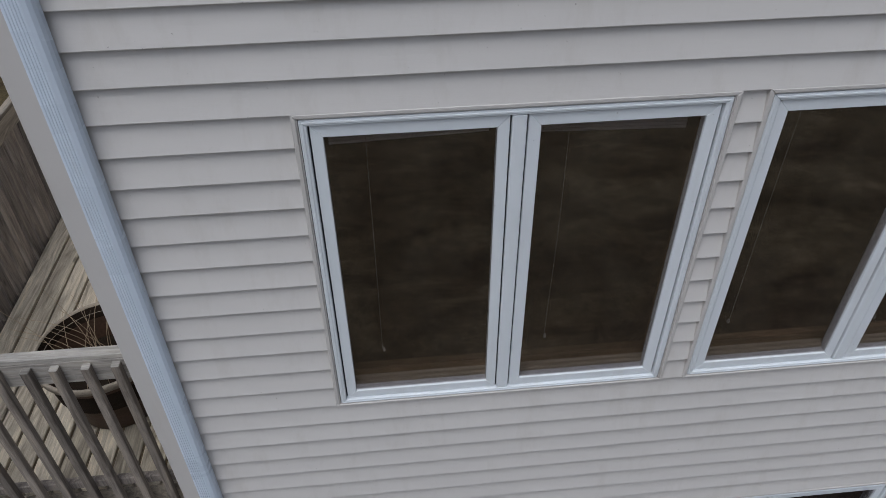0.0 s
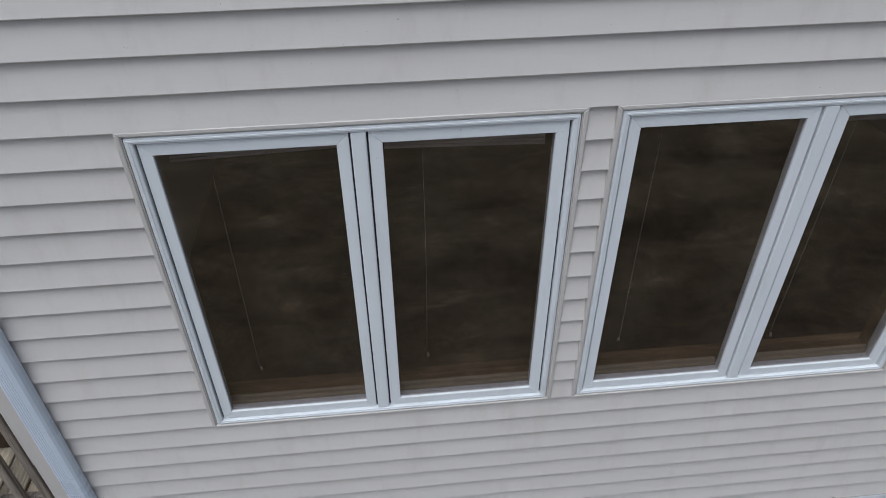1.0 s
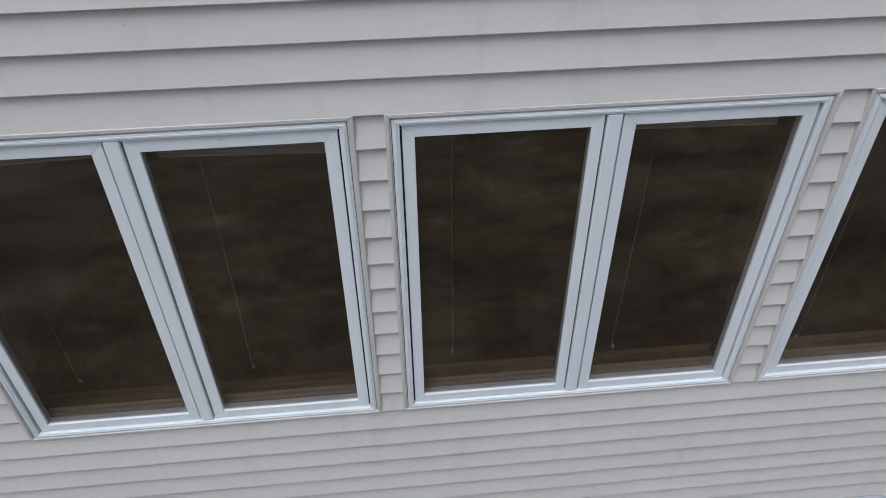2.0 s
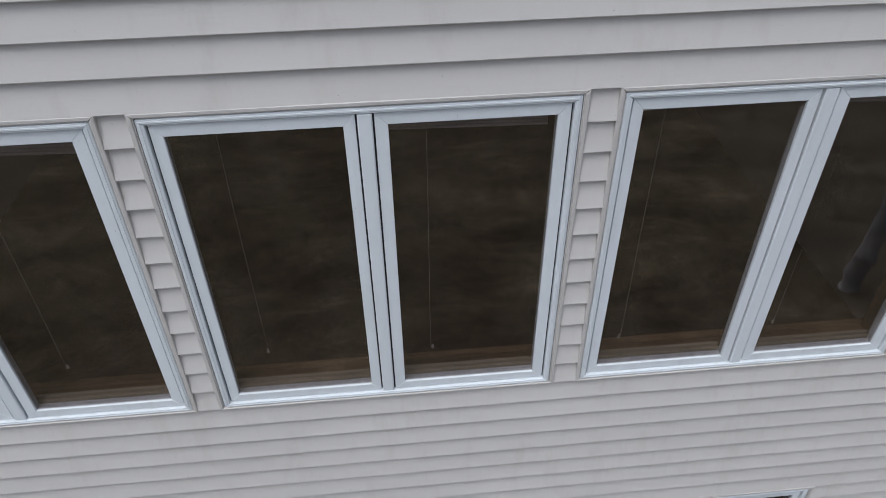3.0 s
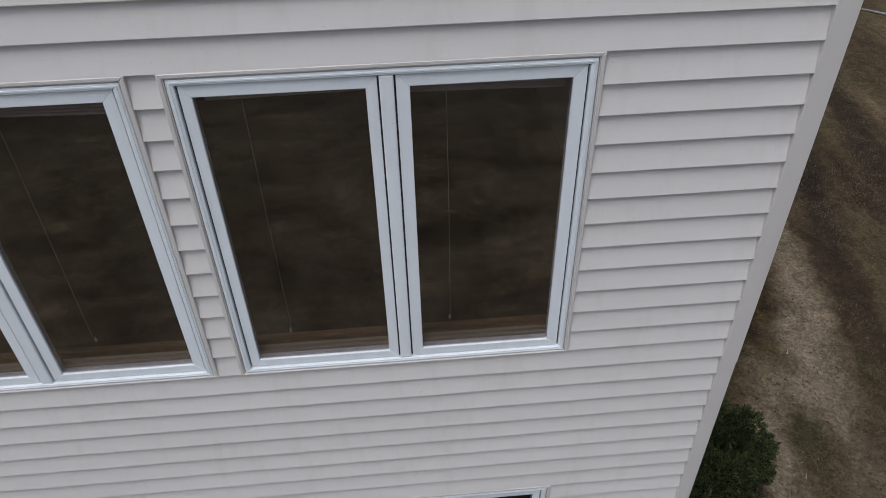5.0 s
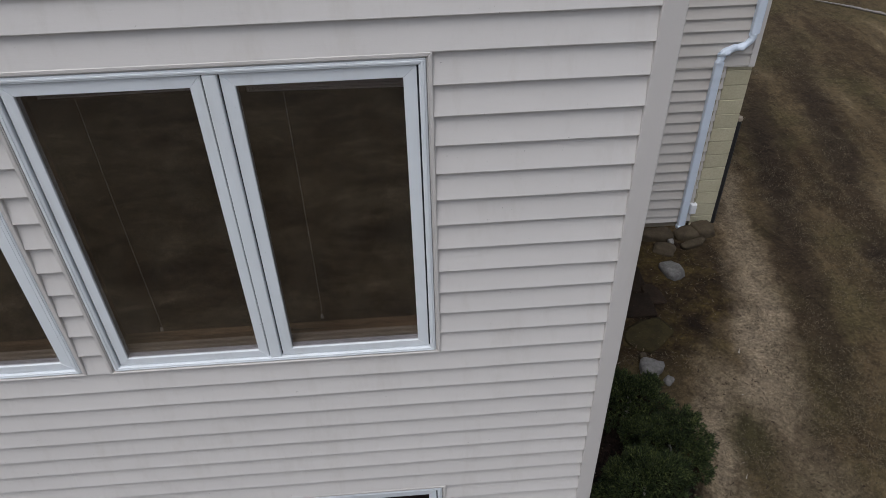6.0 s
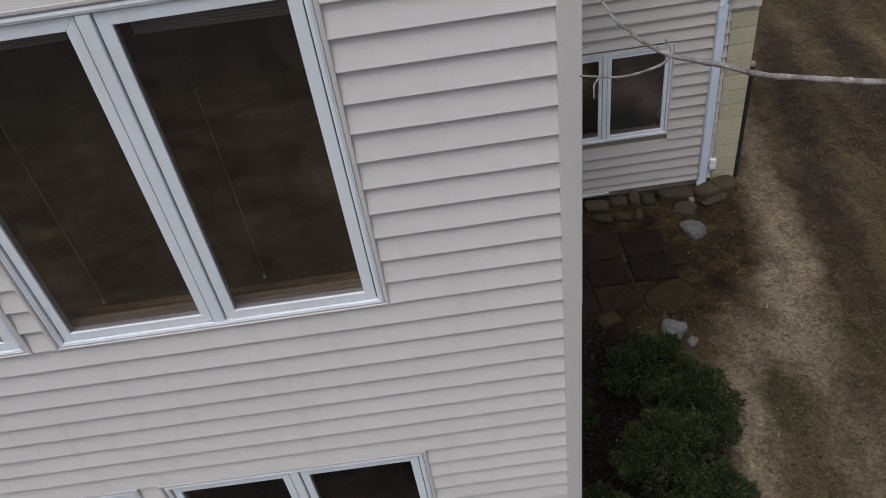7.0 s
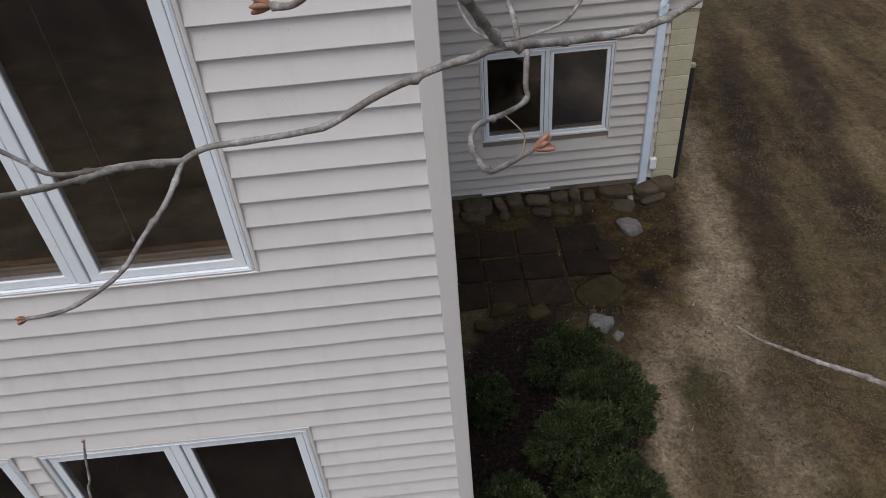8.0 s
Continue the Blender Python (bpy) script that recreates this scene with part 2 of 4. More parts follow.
def bark_material():
    m, t, b = shader("grey_bark")
    w = mapped(t, (1, 1, 1))
    n, f = noise_tex(t, w, 60, 7, 0.7), noise_tex(t, w, 520, 6, 0.7)
    c = ramp(t, n, [(0.36, (0.10, 0.078, 0.065)), (0.5, (0.22, 0.20, 0.18)), (0.64, (0.40, 0.38, 0.36))])
    c = mixed(t, ramp(t, f, [(0.46, (0, 0, 0)), (0.68, (0.62,) * 3)]), c, (0.12, 0.095, 0.075))
    t.links.new(c, b.inputs["Base Color"])
    b.inputs["Roughness"].default_value = 0.8
    bump(t, b, mixed(t, 0.5, n, f), 0.6, 0.002)
    return m


def plain(name, colour, rough=0.5, metal=0.0, vary=0.15, size=6.0):
    m, t, b = shader(name)
    n = noise_tex(t, mapped(t, (1, 1, 1)), size, 6, 0.65)
    t.links.new(mixed(t, n, tuple(v * (1 - vary) for v in colour), tuple(min(1, v * (1 + vary)) for v in colour)), b.inputs["Base Color"])
    b.inputs["Roughness"].default_value, b.inputs["Metallic"].default_value = rough, metal
    return m


SIDING = vinyl("almond_vinyl_siding", (0.625, 0.595, 0.565), (1.0, 1.0, 16.0))
# wing copy: tanner, and darkened in colour for the shade of the set-back corner
SIDING_SHADED = vinyl("tan_grey_shaded_siding", (0.52, 0.485, 0.445), (1.0, 1.0, 16.0))
TRIM = vinyl("almond_vinyl_trim", (0.58, 0.55, 0.52), (4.0, 4.0, 4.0), 0.42)
WHITE = vinyl("white_window_vinyl", (0.735, 0.765, 0.785), (4, 4, 4), 0.58, (0.5, 0.48, 0.44), 0.02)
SPOUT = vinyl("white_downspout_paint", (0.64, 0.71, 0.80), (4, 4, 1), 0.28, (0.45, 0.44, 0.42), 0.02)
CAULK = plain("grey_caulk", (0.16, 0.16, 0.165), 0.8)
SEAL = plain("dark_seal", (0.03, 0.034, 0.04), 0.8)
GLASS = glass_material()
SHINGLE = speckled("grey_brown_shingles", (0.10, 0.09, 0.08), (0.14, 0.125, 0.11), (0.07, 0.062, 0.055), 8.0)
SHEATH = plain("sheathing", (0.30, 0.26, 0.2), 0.9)
OAK = weathered_wood("oak_interior", "x", (0.25, 0.165, 0.088), (0.15, 0.092, 0.05))
STOP = plain("beige_sash_stop", (0.34, 0.295, 0.225), 0.5)
# wall, ceiling and carpet colours darkened to stand in for dim rooms
ROOM_DIM = plain("dimmed_room_brown", (0.16, 0.12, 0.095), 0.9)
CARPET_DIM = speckled("dimmed_brown_carpet", (0.06, 0.042, 0.034), (0.09, 0.062, 0.05), (0.04, 0.028, 0.023), 3.0)
REFLECTION_GREY = plain("pane_reflection_grey", (0.085, 0.095, 0.115), 0.9)
BLIND = plain("blind_slats", (0.78, 0.77, 0.73), 0.5)
CORD = plain("blind_cord", (0.38, 0.36, 0.32), 0.8)
DECK = weathered_wood("deck_boards", "y", (0.90, 0.80, 0.63), (0.27, 0.22, 0.16))
RAIL_X = weathered_wood("rail_wood_across", "x", (0.50, 0.47, 0.43), (0.20, 0.175, 0.15))
CAP = weathered_wood("cap_rail_wood", "x", (0.66, 0.63, 0.58), (0.30, 0.27, 0.235))
RAIL_Y = weathered_wood("rail_wood_along", "y", (0.55, 0.48, 0.39), (0.22, 0.185, 0.145))
BALUSTER = weathered_wood("baluster_wood", "z", (0.47, 0.41, 0.35), (0.13, 0.106, 0.085))
BALUSTER_DARK = weathered_wood("side_baluster_wood", "z", (0.46, 0.40, 0.35), (0.11, 0.09, 0.075))
LAWN = lawn_material()
BLADES = blade_material("dry_grass", [(0, (0.042, 0.031, 0.018)), (0.35, (0.090, 0.067, 0.039)), (0.7, (0.155, 0.122, 0.074)), (0.94, (0.23, 0.187, 0.122)), (1, (0.07, 0.073, 0.032))])
LEAF = blade_material("evergreen_sprays", [(0, (0.010, 0.015, 0.008)), (0.45, (0.027, 0.038, 0.016)), (0.8, (0.068, 0.088, 0.030)), (1, (0.16, 0.18, 0.066))], 0.6, 6.5)
LITTER = blade_material("dead_leaves", [(0, (0.03, 0.02, 0.012)), (0.6, (0.09, 0.062, 0.035)), (0.93, (0.15, 0.11, 0.065)), (1, (0.40, 0.36, 0.30))])
BARK = bark_material()
BUD = plain("red_brown_bud", (0.27, 0.135, 0.085), 0.55, 0, 0.75, 330)
STONE = speckled("mossy_fieldstone", (0.060, 0.044, 0.030), (0.105, 0.080, 0.055), (0.058, 0.052, 0.020), 6.0, 0.85, 0.02, 0.4)
MOSS_STONE = speckled("moss_covered_stone", (0.040, 0.031, 0.014), (0.066, 0.052, 0.020), (0.025, 0.020, 0.011), 7.0, 0.95, 0.02, 0.2)
PALE_STONE = speckled("grey_granite", (0.15, 0.14, 0.13), (0.25, 0.24, 0.225), (0.10, 0.09, 0.08), 14.0, 0.8, 0.01, 0.3)
PAVER = speckled("dark_patio_slab", (0.024, 0.015, 0.010), (0.046, 0.029, 0.020), (0.020, 0.018, 0.008), 5.0, 0.92, 0.03, 0.5)
BLOCK = speckled("cream_block_paint", (0.46, 0.42, 0.29), (0.52, 0.48, 0.34), (0.40, 0.36, 0.25), 5.0, 0.75, 0.004, 0.12)
MORTAR = plain("block_joint", (0.34, 0.31, 0.22), 0.9)
BLACK = plain("black_pipe_plastic", (0.02, 0.02, 0.022), 0.45)
POT = speckled("brown_glazed_pot", (0.060, 0.034, 0.022), (0.10, 0.06, 0.04), (0.04, 0.025, 0.018), 7.0, 0.5, 0.004)
POT_RIM = speckled("tan_pot_rim", (0.36, 0.30, 0.23), (0.44, 0.38, 0.30), (0.25, 0.20, 0.15), 9.0, 0.7, 0.004)
SOIL = speckled("potting_soil", (0.018, 0.012, 0.008), (0.03, 0.02, 0.014), (0.05, 0.035, 0.02), 18.0, 0.95, 0.02)
STALK = plain("dry_stalk", (0.33, 0.25, 0.16), 0.8, 0, 0.4, 30)
FLASHING = plain("white_flashing", (0.75, 0.75, 0.76), 0.4)


# ---- building helpers ----
BASE = {}


def thing(name, base, label="", category="", group="", kind=""):
    ob = new(name)
    ob.location, ob.empty_display_size = base, 0.1
    BASE[ob] = Vector(base)
    return tagged(ob, label, category, group, kind)


def link_mesh(name, me, material, parent, label="", kind=""):
    ob = new(name, me)
    if material and not me.materials:
        me.materials.append(material)
    if parent:
        ob.parent = parent
        ob.matrix_parent_inverse = Matrix.Translation(-BASE.get(parent, Vector()))
    BASE[ob] = Vector()
    if label or kind:
        tagged(ob, label, kind=kind)
    return ob


def part(name, bm, material, parent, label="", smooth=False, kind=""):
    """A bmesh in world coordinates as one mesh object under a thing or a part."""
    bmesh.ops.recalc_face_normals(bm, faces=bm.faces)
    me = bpy.data.meshes.new(name)
    bm.to_mesh(me)
    bm.free()
    if smooth or material is BARK:
        me.polygons.foreach_set("use_smooth", [True] * len(me.polygons))
    return link_mesh(name, me, material, parent, label, kind)


def setting(name, bm, material, label, category, smooth=False):
    return tagged(part(name, bm, material, None, "", smooth), label, category, kind="structure")


def box(bm, x0, x1, y0, y1, z0, z1, soft=0.0):
    r = bmesh.ops.create_cube(bm, size=1.0, matrix=Matrix.LocRotScale(((x0 + x1) / 2, (y0 + y1) / 2, (z0 + z1) / 2), None, (x1 - x0, y1 - y0, z1 - z0)))
    if soft:
        edges = list({e for v in r["verts"] for e in v.link_edges})
        bmesh.ops.bevel(bm, geom=edges, offset=soft, segments=1, affect="EDGES")
    return bm


def boxes(*rows, soft=0.0):
    bm = bmesh.new()
    for r in rows:
        box(bm, *r, soft=soft)
    return bm


def ring_frame(x0, x1, z0, z1, side, top, bottom, y0, y1, soft=0.002):
    """Four mitred members round an opening, outer size given, between the depths y0 (front) and y1."""
    bm = bmesh.new()
    out = [(x0, z0), (x1, z0), (x1, z1), (x0, z1)]
    inn = [(x0 + side, z0 + bottom), (x1 - side, z0 + bottom), (x1 - side, z1 - top), (x0 + side, z1 - top)]
    for i in range(4):
        j = (i + 1) % 4
        quad = [out[i], out[j], inn[j], inn[i]]
        vs = [bm.verts.new((x, y, z)) for y in (y0, y1) for x, z in quad]
        bm.faces.new(vs[:4])
        bm.faces.new(vs[7:3:-1])
        for k in range(4):
            bm.faces.new((vs[k], vs[k + 4], vs[(k + 1) % 4 + 4], vs[(k + 1) % 4]))
    bmesh.ops.recalc_face_normals(bm, faces=bm.faces)
    if soft:
        bmesh.ops.bevel(bm, geom=list(bm.edges), offset=soft, segments=1, affect="EDGES")
    return bm


def tube(points, radii, sides=8, wobble=0.0, seed=0):
    """A tapered limb through the points; with wobble it has bark unevenness and one-sided nodes."""
    rnd = random.Random(seed)
    pts = [Vector(p) for p in points]
    fine, rad = [], []
    for i in range(len(pts) - 1):
        p0, p1, p2, p3 = pts[max(i - 1, 0)], pts[i], pts[i + 1], pts[min(i + 2, len(pts) - 1)]
        steps = min(64, max(4, int((p2 - p1).length / max(0.0014, radii[i] * 0.4)))) if wobble else 4
        for k in range(steps):
            u = k / steps
            fine.append(0.5 * (2 * p1 + (p2 - p0) * u + (2 * p0 - 5 * p1 + 4 * p2 - p3) * u * u + (3 * p1 - p0 - 3 * p2 + p3) * u ** 3))
            rad.append(radii[i] + (radii[i + 1] - radii[i]) * u)
    fine.append(pts[-1])
    rad.append(radii[-1])
    run = [0.0]
    for a, b in zip(fine, fine[1:]):
        run.append(run[-1] + (b - a).length)
    nodes, at = [], 0.012
    while wobble and at < run[-1]:
        nodes.append((at, rnd.uniform(0, 2 * math.pi), rnd.uniform(0.4, 1.15)))
        at += rnd.uniform(0.009, 0.028) * max(1.0, radii[0] / 0.012)
    bm = bmesh.new()
    rings, up = [], Vector((0.3, 0.2, 1)).normalized()
    for i, p in enumerate(fine):
        d = (fine[min(i + 1, len(fine) - 1)] - fine[max(i - 1, 0)]).normalized()
        a = d.cross(up).normalized()
        c = d.cross(a)
        r = rad[i] * ((0.66 if wobble else 1.0) + 0.10 * min(wobble, 0.5) * rnd.uniform(-1, 1))
        ring = []
        for q in (2 * math.pi * k / sides for k in range(sides)):
            swell = 0.0
            for s0, turn, amp in nodes:
                e = (run[i] - s0) / (rad[i] * 0.75)
                if abs(e) < 2.5:
                    swell += amp * math.exp(-e * e) * (0.22 + 0.78 * max(0.0, math.cos(q - turn)) ** 2)
            ring.append(bm.verts.new(p + r * (math.cos(q) * a + math.sin(q) * c) * (1 + swell + (0.05 * rnd.uniform(-1, 1) if wobble else 0))))
        rings.append(ring)
    for r0, r1 in zip(rings, rings[1:]):
        for k in range(sides):
            bm.faces.new((r0[k], r0[(k + 1) % sides], r1[(k + 1) % sides], r1[k]))
    bm.faces.new(rings[0][::-1])
    bm.faces.new(rings[-1])
    return bm


def lathe(profile, centre, sides=40):
    """A turned shape from (radius, height) pairs."""
    bm = bmesh.new()
    rings = [[bm.verts.new((centre[0] + r * math.cos(a), centre[1] + r * math.sin(a), centre[2] + h)) for a in (2 * math.pi * k / sides for k in range(sides))] for r, h in profile]
    for r0, r1 in zip(rings, rings[1:]):
        for k in range(sides):
            bm.faces.new((r0[k], r0[(k + 1) % sides], r1[(k + 1) % sides], r1[k]))
    return bm


def rock(size, seed, flat=1.0, blocky=0.6):
    """A lumpy stone round the origin, its underside flattened."""
    bm = bmesh.new()
    bmesh.ops.create_icosphere(bm, subdivisions=3, radius=1.0)
    shift = Vector((seed * 3.7, seed * 1.3, seed * 2.1))
    for v in bm.verts:
        f = 1 + 0.32 * noise.noise(v.co * 1.1 + shift) + 0.12 * noise.noise(v.co * 3.0 + shift)
        v.co = Vector([math.copysign(abs(c) ** blocky, c) for c in v.co]) * (0.78 if blocky < 1 else 1)
        v.co = Vector((v.co.x * f * size[0], v.co.y * f * size[1], max(v.co.z * f, -0.35) * size[2]))
        if flat < 1:
            v.co.z = min(v.co.z, size[2] * flat)
    return bm


# ---- plan of the house ----
COURSE, LAP0 = 0.1266, 5.0970            # siding exposure, and one lap that meets the heads of the upper windows
X0, X1 = -0.944, 5.670                   # outer faces of the corner posts
WING_Y, WING_X1 = 5.465, 8.965
GROUND = -0.08
# window pairs: left edge of the first pane, sill and head of the glass, pane width, step to the second pane
UPPER = [(0.0, 3.655, 5.0, 0.601, 0.760), (1.658, 3.655, 5.0, 0.601, 0.760), (3.322, 3.655, 5.0, 0.601, 0.766)]
LOWER = [(0.055, 1.05, 2.338, 0.592, 0.748), (1.71, 1.05, 2.338, 0.592, 0.748), (3.365, 1.05, 2.338, 0.588, 0.742)]
WING_WINDOW = (6.447, 0.89, 1.935, 0.65, 0.806)
EDGE_S, EDGE_T, EDGE_B = 0.099, 0.100, 0.079   # glass to the outside of the window's trim


def outline(w):
    x, z0, z1, pane, step = w
    return x - EDGE_S, x + step + pane + EDGE_S, z0 - EDGE_B, z1 + EDGE_T


def wall_with_holes(name, x0, x1, y0, y1, z0, z1, holes, material, label):
    """A thick wall along x, made of blocks round the holes."""
    bm = bmesh.new()
    xs = sorted({x0, x1, *(h[0] for h in holes), *(h[1] for h in holes)})
    zs = sorted({z0, z1, *(h[2] for h in holes), *(h[3] for h in holes)})
    for a, b in zip(xs, xs[1:]):
        run = None
        for c, d in zip(zs, zs[1:]):
            hole = any(h[0] < (a + b) / 2 < h[1] and h[2] < (c + d) / 2 < h[3] for h in holes)
            if not hole:
                run = (run[0], d) if run else (c, d)
            if hole or d == zs[-1]:
                if run:
                    box(bm, a, b, y0, y1, run[0], run[1])
                run = None
    return setting(name, bm, material, label, "wall")


def cavity(w):
    x, z0, z1, pane, step = w
    return x - 0.06, x + step + pane + 0.06, z0 - 0.055, z1 + 0.06


TOP = LAP0 + 7 * COURSE
wall_south = wall_with_holes("wall_south", X0 + 0.03, X1 - 0.03, 0.015, 0.16, GROUND - 0.1, TOP, [cavity(w) for w in UPPER + LOWER], SHEATH, "front house wall clad in almond vinyl clapboard siding")
wall_wing = wall_with_holes("wall_wing", X1 - 0.03, 8.62, WING_Y + 0.015, WING_Y + 0.16, GROUND - 0.1, 5.2, [cavity(WING_WINDOW)], SHEATH, "set-back wing wall clad in almond vinyl clapboard siding")
box_bm = boxes((8.62, WING_X1 - 0.02, WING_Y + 0.015, WING_Y + 0.16, 2.36, 5.2))
part("upper_sheathing", box_bm, SHEATH, wall_wing)

# closing walls, floors and roofs
setting("wall_west", boxes((X0 + 0.03, X0 + 0.15, 0.165, 9.0, GROUND - 0.1, TOP)), SIDING, "side house wall beside the wooden deck", "wall")
setting("wall_east", boxes((X1 - 0.15, X1 - 0.03, 0.165, WING_Y + 0.01, GROUND - 0.1, TOP)), SIDING, "side house wall facing the patio corner", "wall")
setting("wall_north", boxes((X0 + 0.16, X1 - 0.16, 4.6, 4.72, GROUND - 0.1, TOP - 0.01)), ROOM_DIM, "back wall coloured dark to stand in for dim rooms", "wall")
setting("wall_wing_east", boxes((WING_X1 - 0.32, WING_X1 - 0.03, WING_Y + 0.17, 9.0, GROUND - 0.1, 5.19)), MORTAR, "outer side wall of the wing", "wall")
setting("wall_wing_north", boxes((X1 - 0.02, WING_X1 - 0.33, 8.6, 8.7, GROUND - 0.1, 5.19)), ROOM_DIM, "back wall of the wing room, coloured dark for dimness", "wall")
setting("floor_upper", boxes((X0 + 0.16, X1 - 0.16, 0.17, 4.59, 2.50, 2.76)), CARPET_DIM, "carpeted floor of the upper room, coloured dark for dimness", "floor")
setting("floor_lower", boxes((X0 + 0.16, X1 - 0.16, 0.17, 4.59, -0.1, 0.10)), CARPET_DIM, "carpeted floor of the lower room, coloured dark for dimness", "floor")
setting("floor_wing", boxes((X1 - 0.02, WING_X1 - 0.33, WING_Y + 0.17, 8.59, -0.1, 0.02)), CARPET_DIM, "carpeted floor of the wing room, coloured dark for dimness", "floor")
setting("ceiling", boxes((X0 + 0.16, X1 - 0.16, 0.17, 4.59, 5.28, 5.38)), ROOM_DIM, "ceiling of the upper room, coloured dark for dimness", "ceiling")
setting("ceiling_wing", boxes((X1 - 0.02, WING_X1 - 0.33, WING_Y + 0.17, 8.59, 2.42, 2.5)), ROOM_DIM, "ceiling of the wing room, coloured dark for dimness", "ceiling")


def gable_roof(x0, x1, y0, y1, eave, ridge):
    """A closed gable with its ridge running back from the front wall and eaves along both sides."""
    bm = bmesh.new()
    prof = [(x0, eave), (x1, eave), (x1, eave + 0.13), ((x0 + x1) / 2, ridge), (x0, eave + 0.13)]
    ends = [[bm.verts.new((x, y, z)) for x, z in prof] for y in (y0, y1)]
    bm.faces.new(ends[0])
    bm.faces.new(ends[1][::-1])
    for k in range(len(prof)):
        q = (k + 1) % len(prof)
        bm.faces.new((ends[0][k], ends[1][k], ends[1][q], ends[0][q]))
    return bm


# out of view; its deep east eave is added to shade patio and wing
setting("roof_main", gable_roof(X0 - 0.12, X1 + 0.55, 0.02, 9.2, 5.82, 8.1), SHINGLE, "unseen gable roof added over the main house to shade patio and wing", "roof")
setting("roof_wing", boxes((X1 + 0.01, WING_X1, WING_Y, 9.0, 5.21, 5.3)), SHEATH, "flat closing roof over the wing", "roof")


# ---- corner posts and trim ----
def corner_post(name, x0, x1, y, z0, z1, seam, label):
    post = thing(name, ((x0 + x1) / 2, y, z0), label, "corner trim", kind="structure")
    if y > 1:
        y -= 0.010
    for a, b, lap in ((z0, seam, 0.0), (seam - 0.006, z1, 0.0018)):
        bm = boxes((x0 - lap, x1 + lap, y - 0.025 - lap, y + 0.075, a, b), soft=0.003)
        part("post_length", bm, TRIM, post)
    return post


corner_post("corner_post_west", X0, X0 + 0.094, 0.0, GROUND, TOP, 3.42, "flat almond vinyl corner post with one butt seam")
corner_post("corner_post_east", X1 - 0.088, X1, 0.0, GROUND, TOP, 3.41, "flat almond vinyl corner post with one butt seam")
corner_post("corner_post_wing", WING_X1 - 0.075, WING_X1, WING_Y, 2.335, 5.2, 4.4, "almond vinyl corner post above the block wall")


# ---- windows ----
def window(name, w, y, label, trim=TRIM, blind=True):
    x, z0, z1, pane, step = w
    ox0, ox1, oz0, oz1 = outline(w)
    win = thing(name, ((ox0 + ox1) / 2, y, oz0), label, "window", kind="structure")
    part("trim_channel", ring_frame(ox0, ox1, oz0, oz1, 0.017, 0.017, 0.010, y - 0.025, y + 0.010, 0.003), trim, win, "almond vinyl trim channel")
    part("trim_lip", ring_frame(ox0 + 0.0175, ox1 - 0.0175, oz0 + 0.0105, oz1 - 0.0175, 0.0035, 0.0035, 0.002, y - 0.019, y + 0.009, 0), trim, win, "inner lip of the trim")
    part("caulk_line", ring_frame(ox0 + 0.0212, ox1 - 0.0212, oz0 + 0.0127, oz1 - 0.0212, 0.005, 0.005, 0.003, y - 0.011, y + 0.008, 0), CAULK, win, "grey caulk line")
    fx0, fx1, fz0, fz1 = ox0 + 0.0235, ox1 - 0.0235, oz0 + 0.0135, oz1 - 0.0245
    frame_ob = part("window_frame", ring_frame(fx0, fx1, fz0, fz1, 0.026, 0.024, 0.019, y - 0.019, y + 0.10, 0.003), WHITE, win)
    part("frame_step", ring_frame(fx0 + 0.008, fx1 - 0.008, fz0 + 0.004, fz1 - 0.007, 0.008, 0.008, 0.006, y - 0.0222, y - 0.0195, 0.0012), WHITE, frame_ob)
    mid = x + (pane + step) / 2
    part("mullion", boxes((mid - 0.026, mid + 0.026, y - 0.016, y + 0.10, fz0 + 0.0205, fz1 - 0.0265), soft=0.004), WHITE, win)
    for k in range(2):
        gx0, gx1 = x + k * step, x + k * step + pane
        sx0 = fx0 + 0.033 if k == 0 else mid + 0.033
        sx1 = mid - 0.033 if k == 0 else fx1 - 0.033
        sz0, sz1 = fz0 + 0.0225, fz1 - 0.028
        part("weather_seal", ring_frame(sx0 - 0.0068, sx1 + 0.0068, sz0 - 0.0034, sz1 + 0.0038, 0.020, 0.020, 0.02, y + 0.006, y + 0.03, 0), SEAL, win, "dark weather seal")
        bm = ring_frame(sx0, sx1, sz0, sz1, gx0 - sx0, sz1 - z1, z0 - sz0, y - 0.007, y + 0.035, 0.002)
        sash = part("sash", bm, WHITE, win)
        pane_ob = part("pane", boxes((gx0 - 0.004, gx1 + 0.004, y + 0.001, y + 0.005, z0 - 0.004, z1 + 0.004)), GLASS, sash, "dark reflective window pane")
        pane_ob.visible_shadow = False
        part("sash_stop", boxes((gx0 - 0.01, gx1 + 0.01, y + 0.037, y + 0.052, z0 - 0.03, z0 + 0.012), (gx0 - 0.01, gx1 + 0.01, y + 0.053, y + 0.068, z0 - 0.03, z0 + 0.026), soft=0.002), STOP, sash, "beige inner sash stop")
    part("jamb_lining", ring_frame(fx0 - 0.002, fx1 + 0.002, fz0 - 0.002, fz1 + 0.002, 0.02, 0.02, 0.02, y + 0.102, y + 0.17, 0.002), OAK, win, "oak jamb lining")
    part("window_stool", boxes((fx0 - 0.05, fx1 + 0.05, y + 0.172, y + 0.21, fz0 - 0.004, fz0 + 0.022), soft=0.004), OAK, win, "oak inner window stool")
    return win


for i, w in enumerate(UPPER):
    window(f"window_{i + 1}", w, 0.0, "upper white vinyl casement pair with two dark panes")
for i, w in enumerate(LOWER):
    window(f"window_{i + 4}", w, 0.0, "lower white vinyl casement pair with two dark panes")
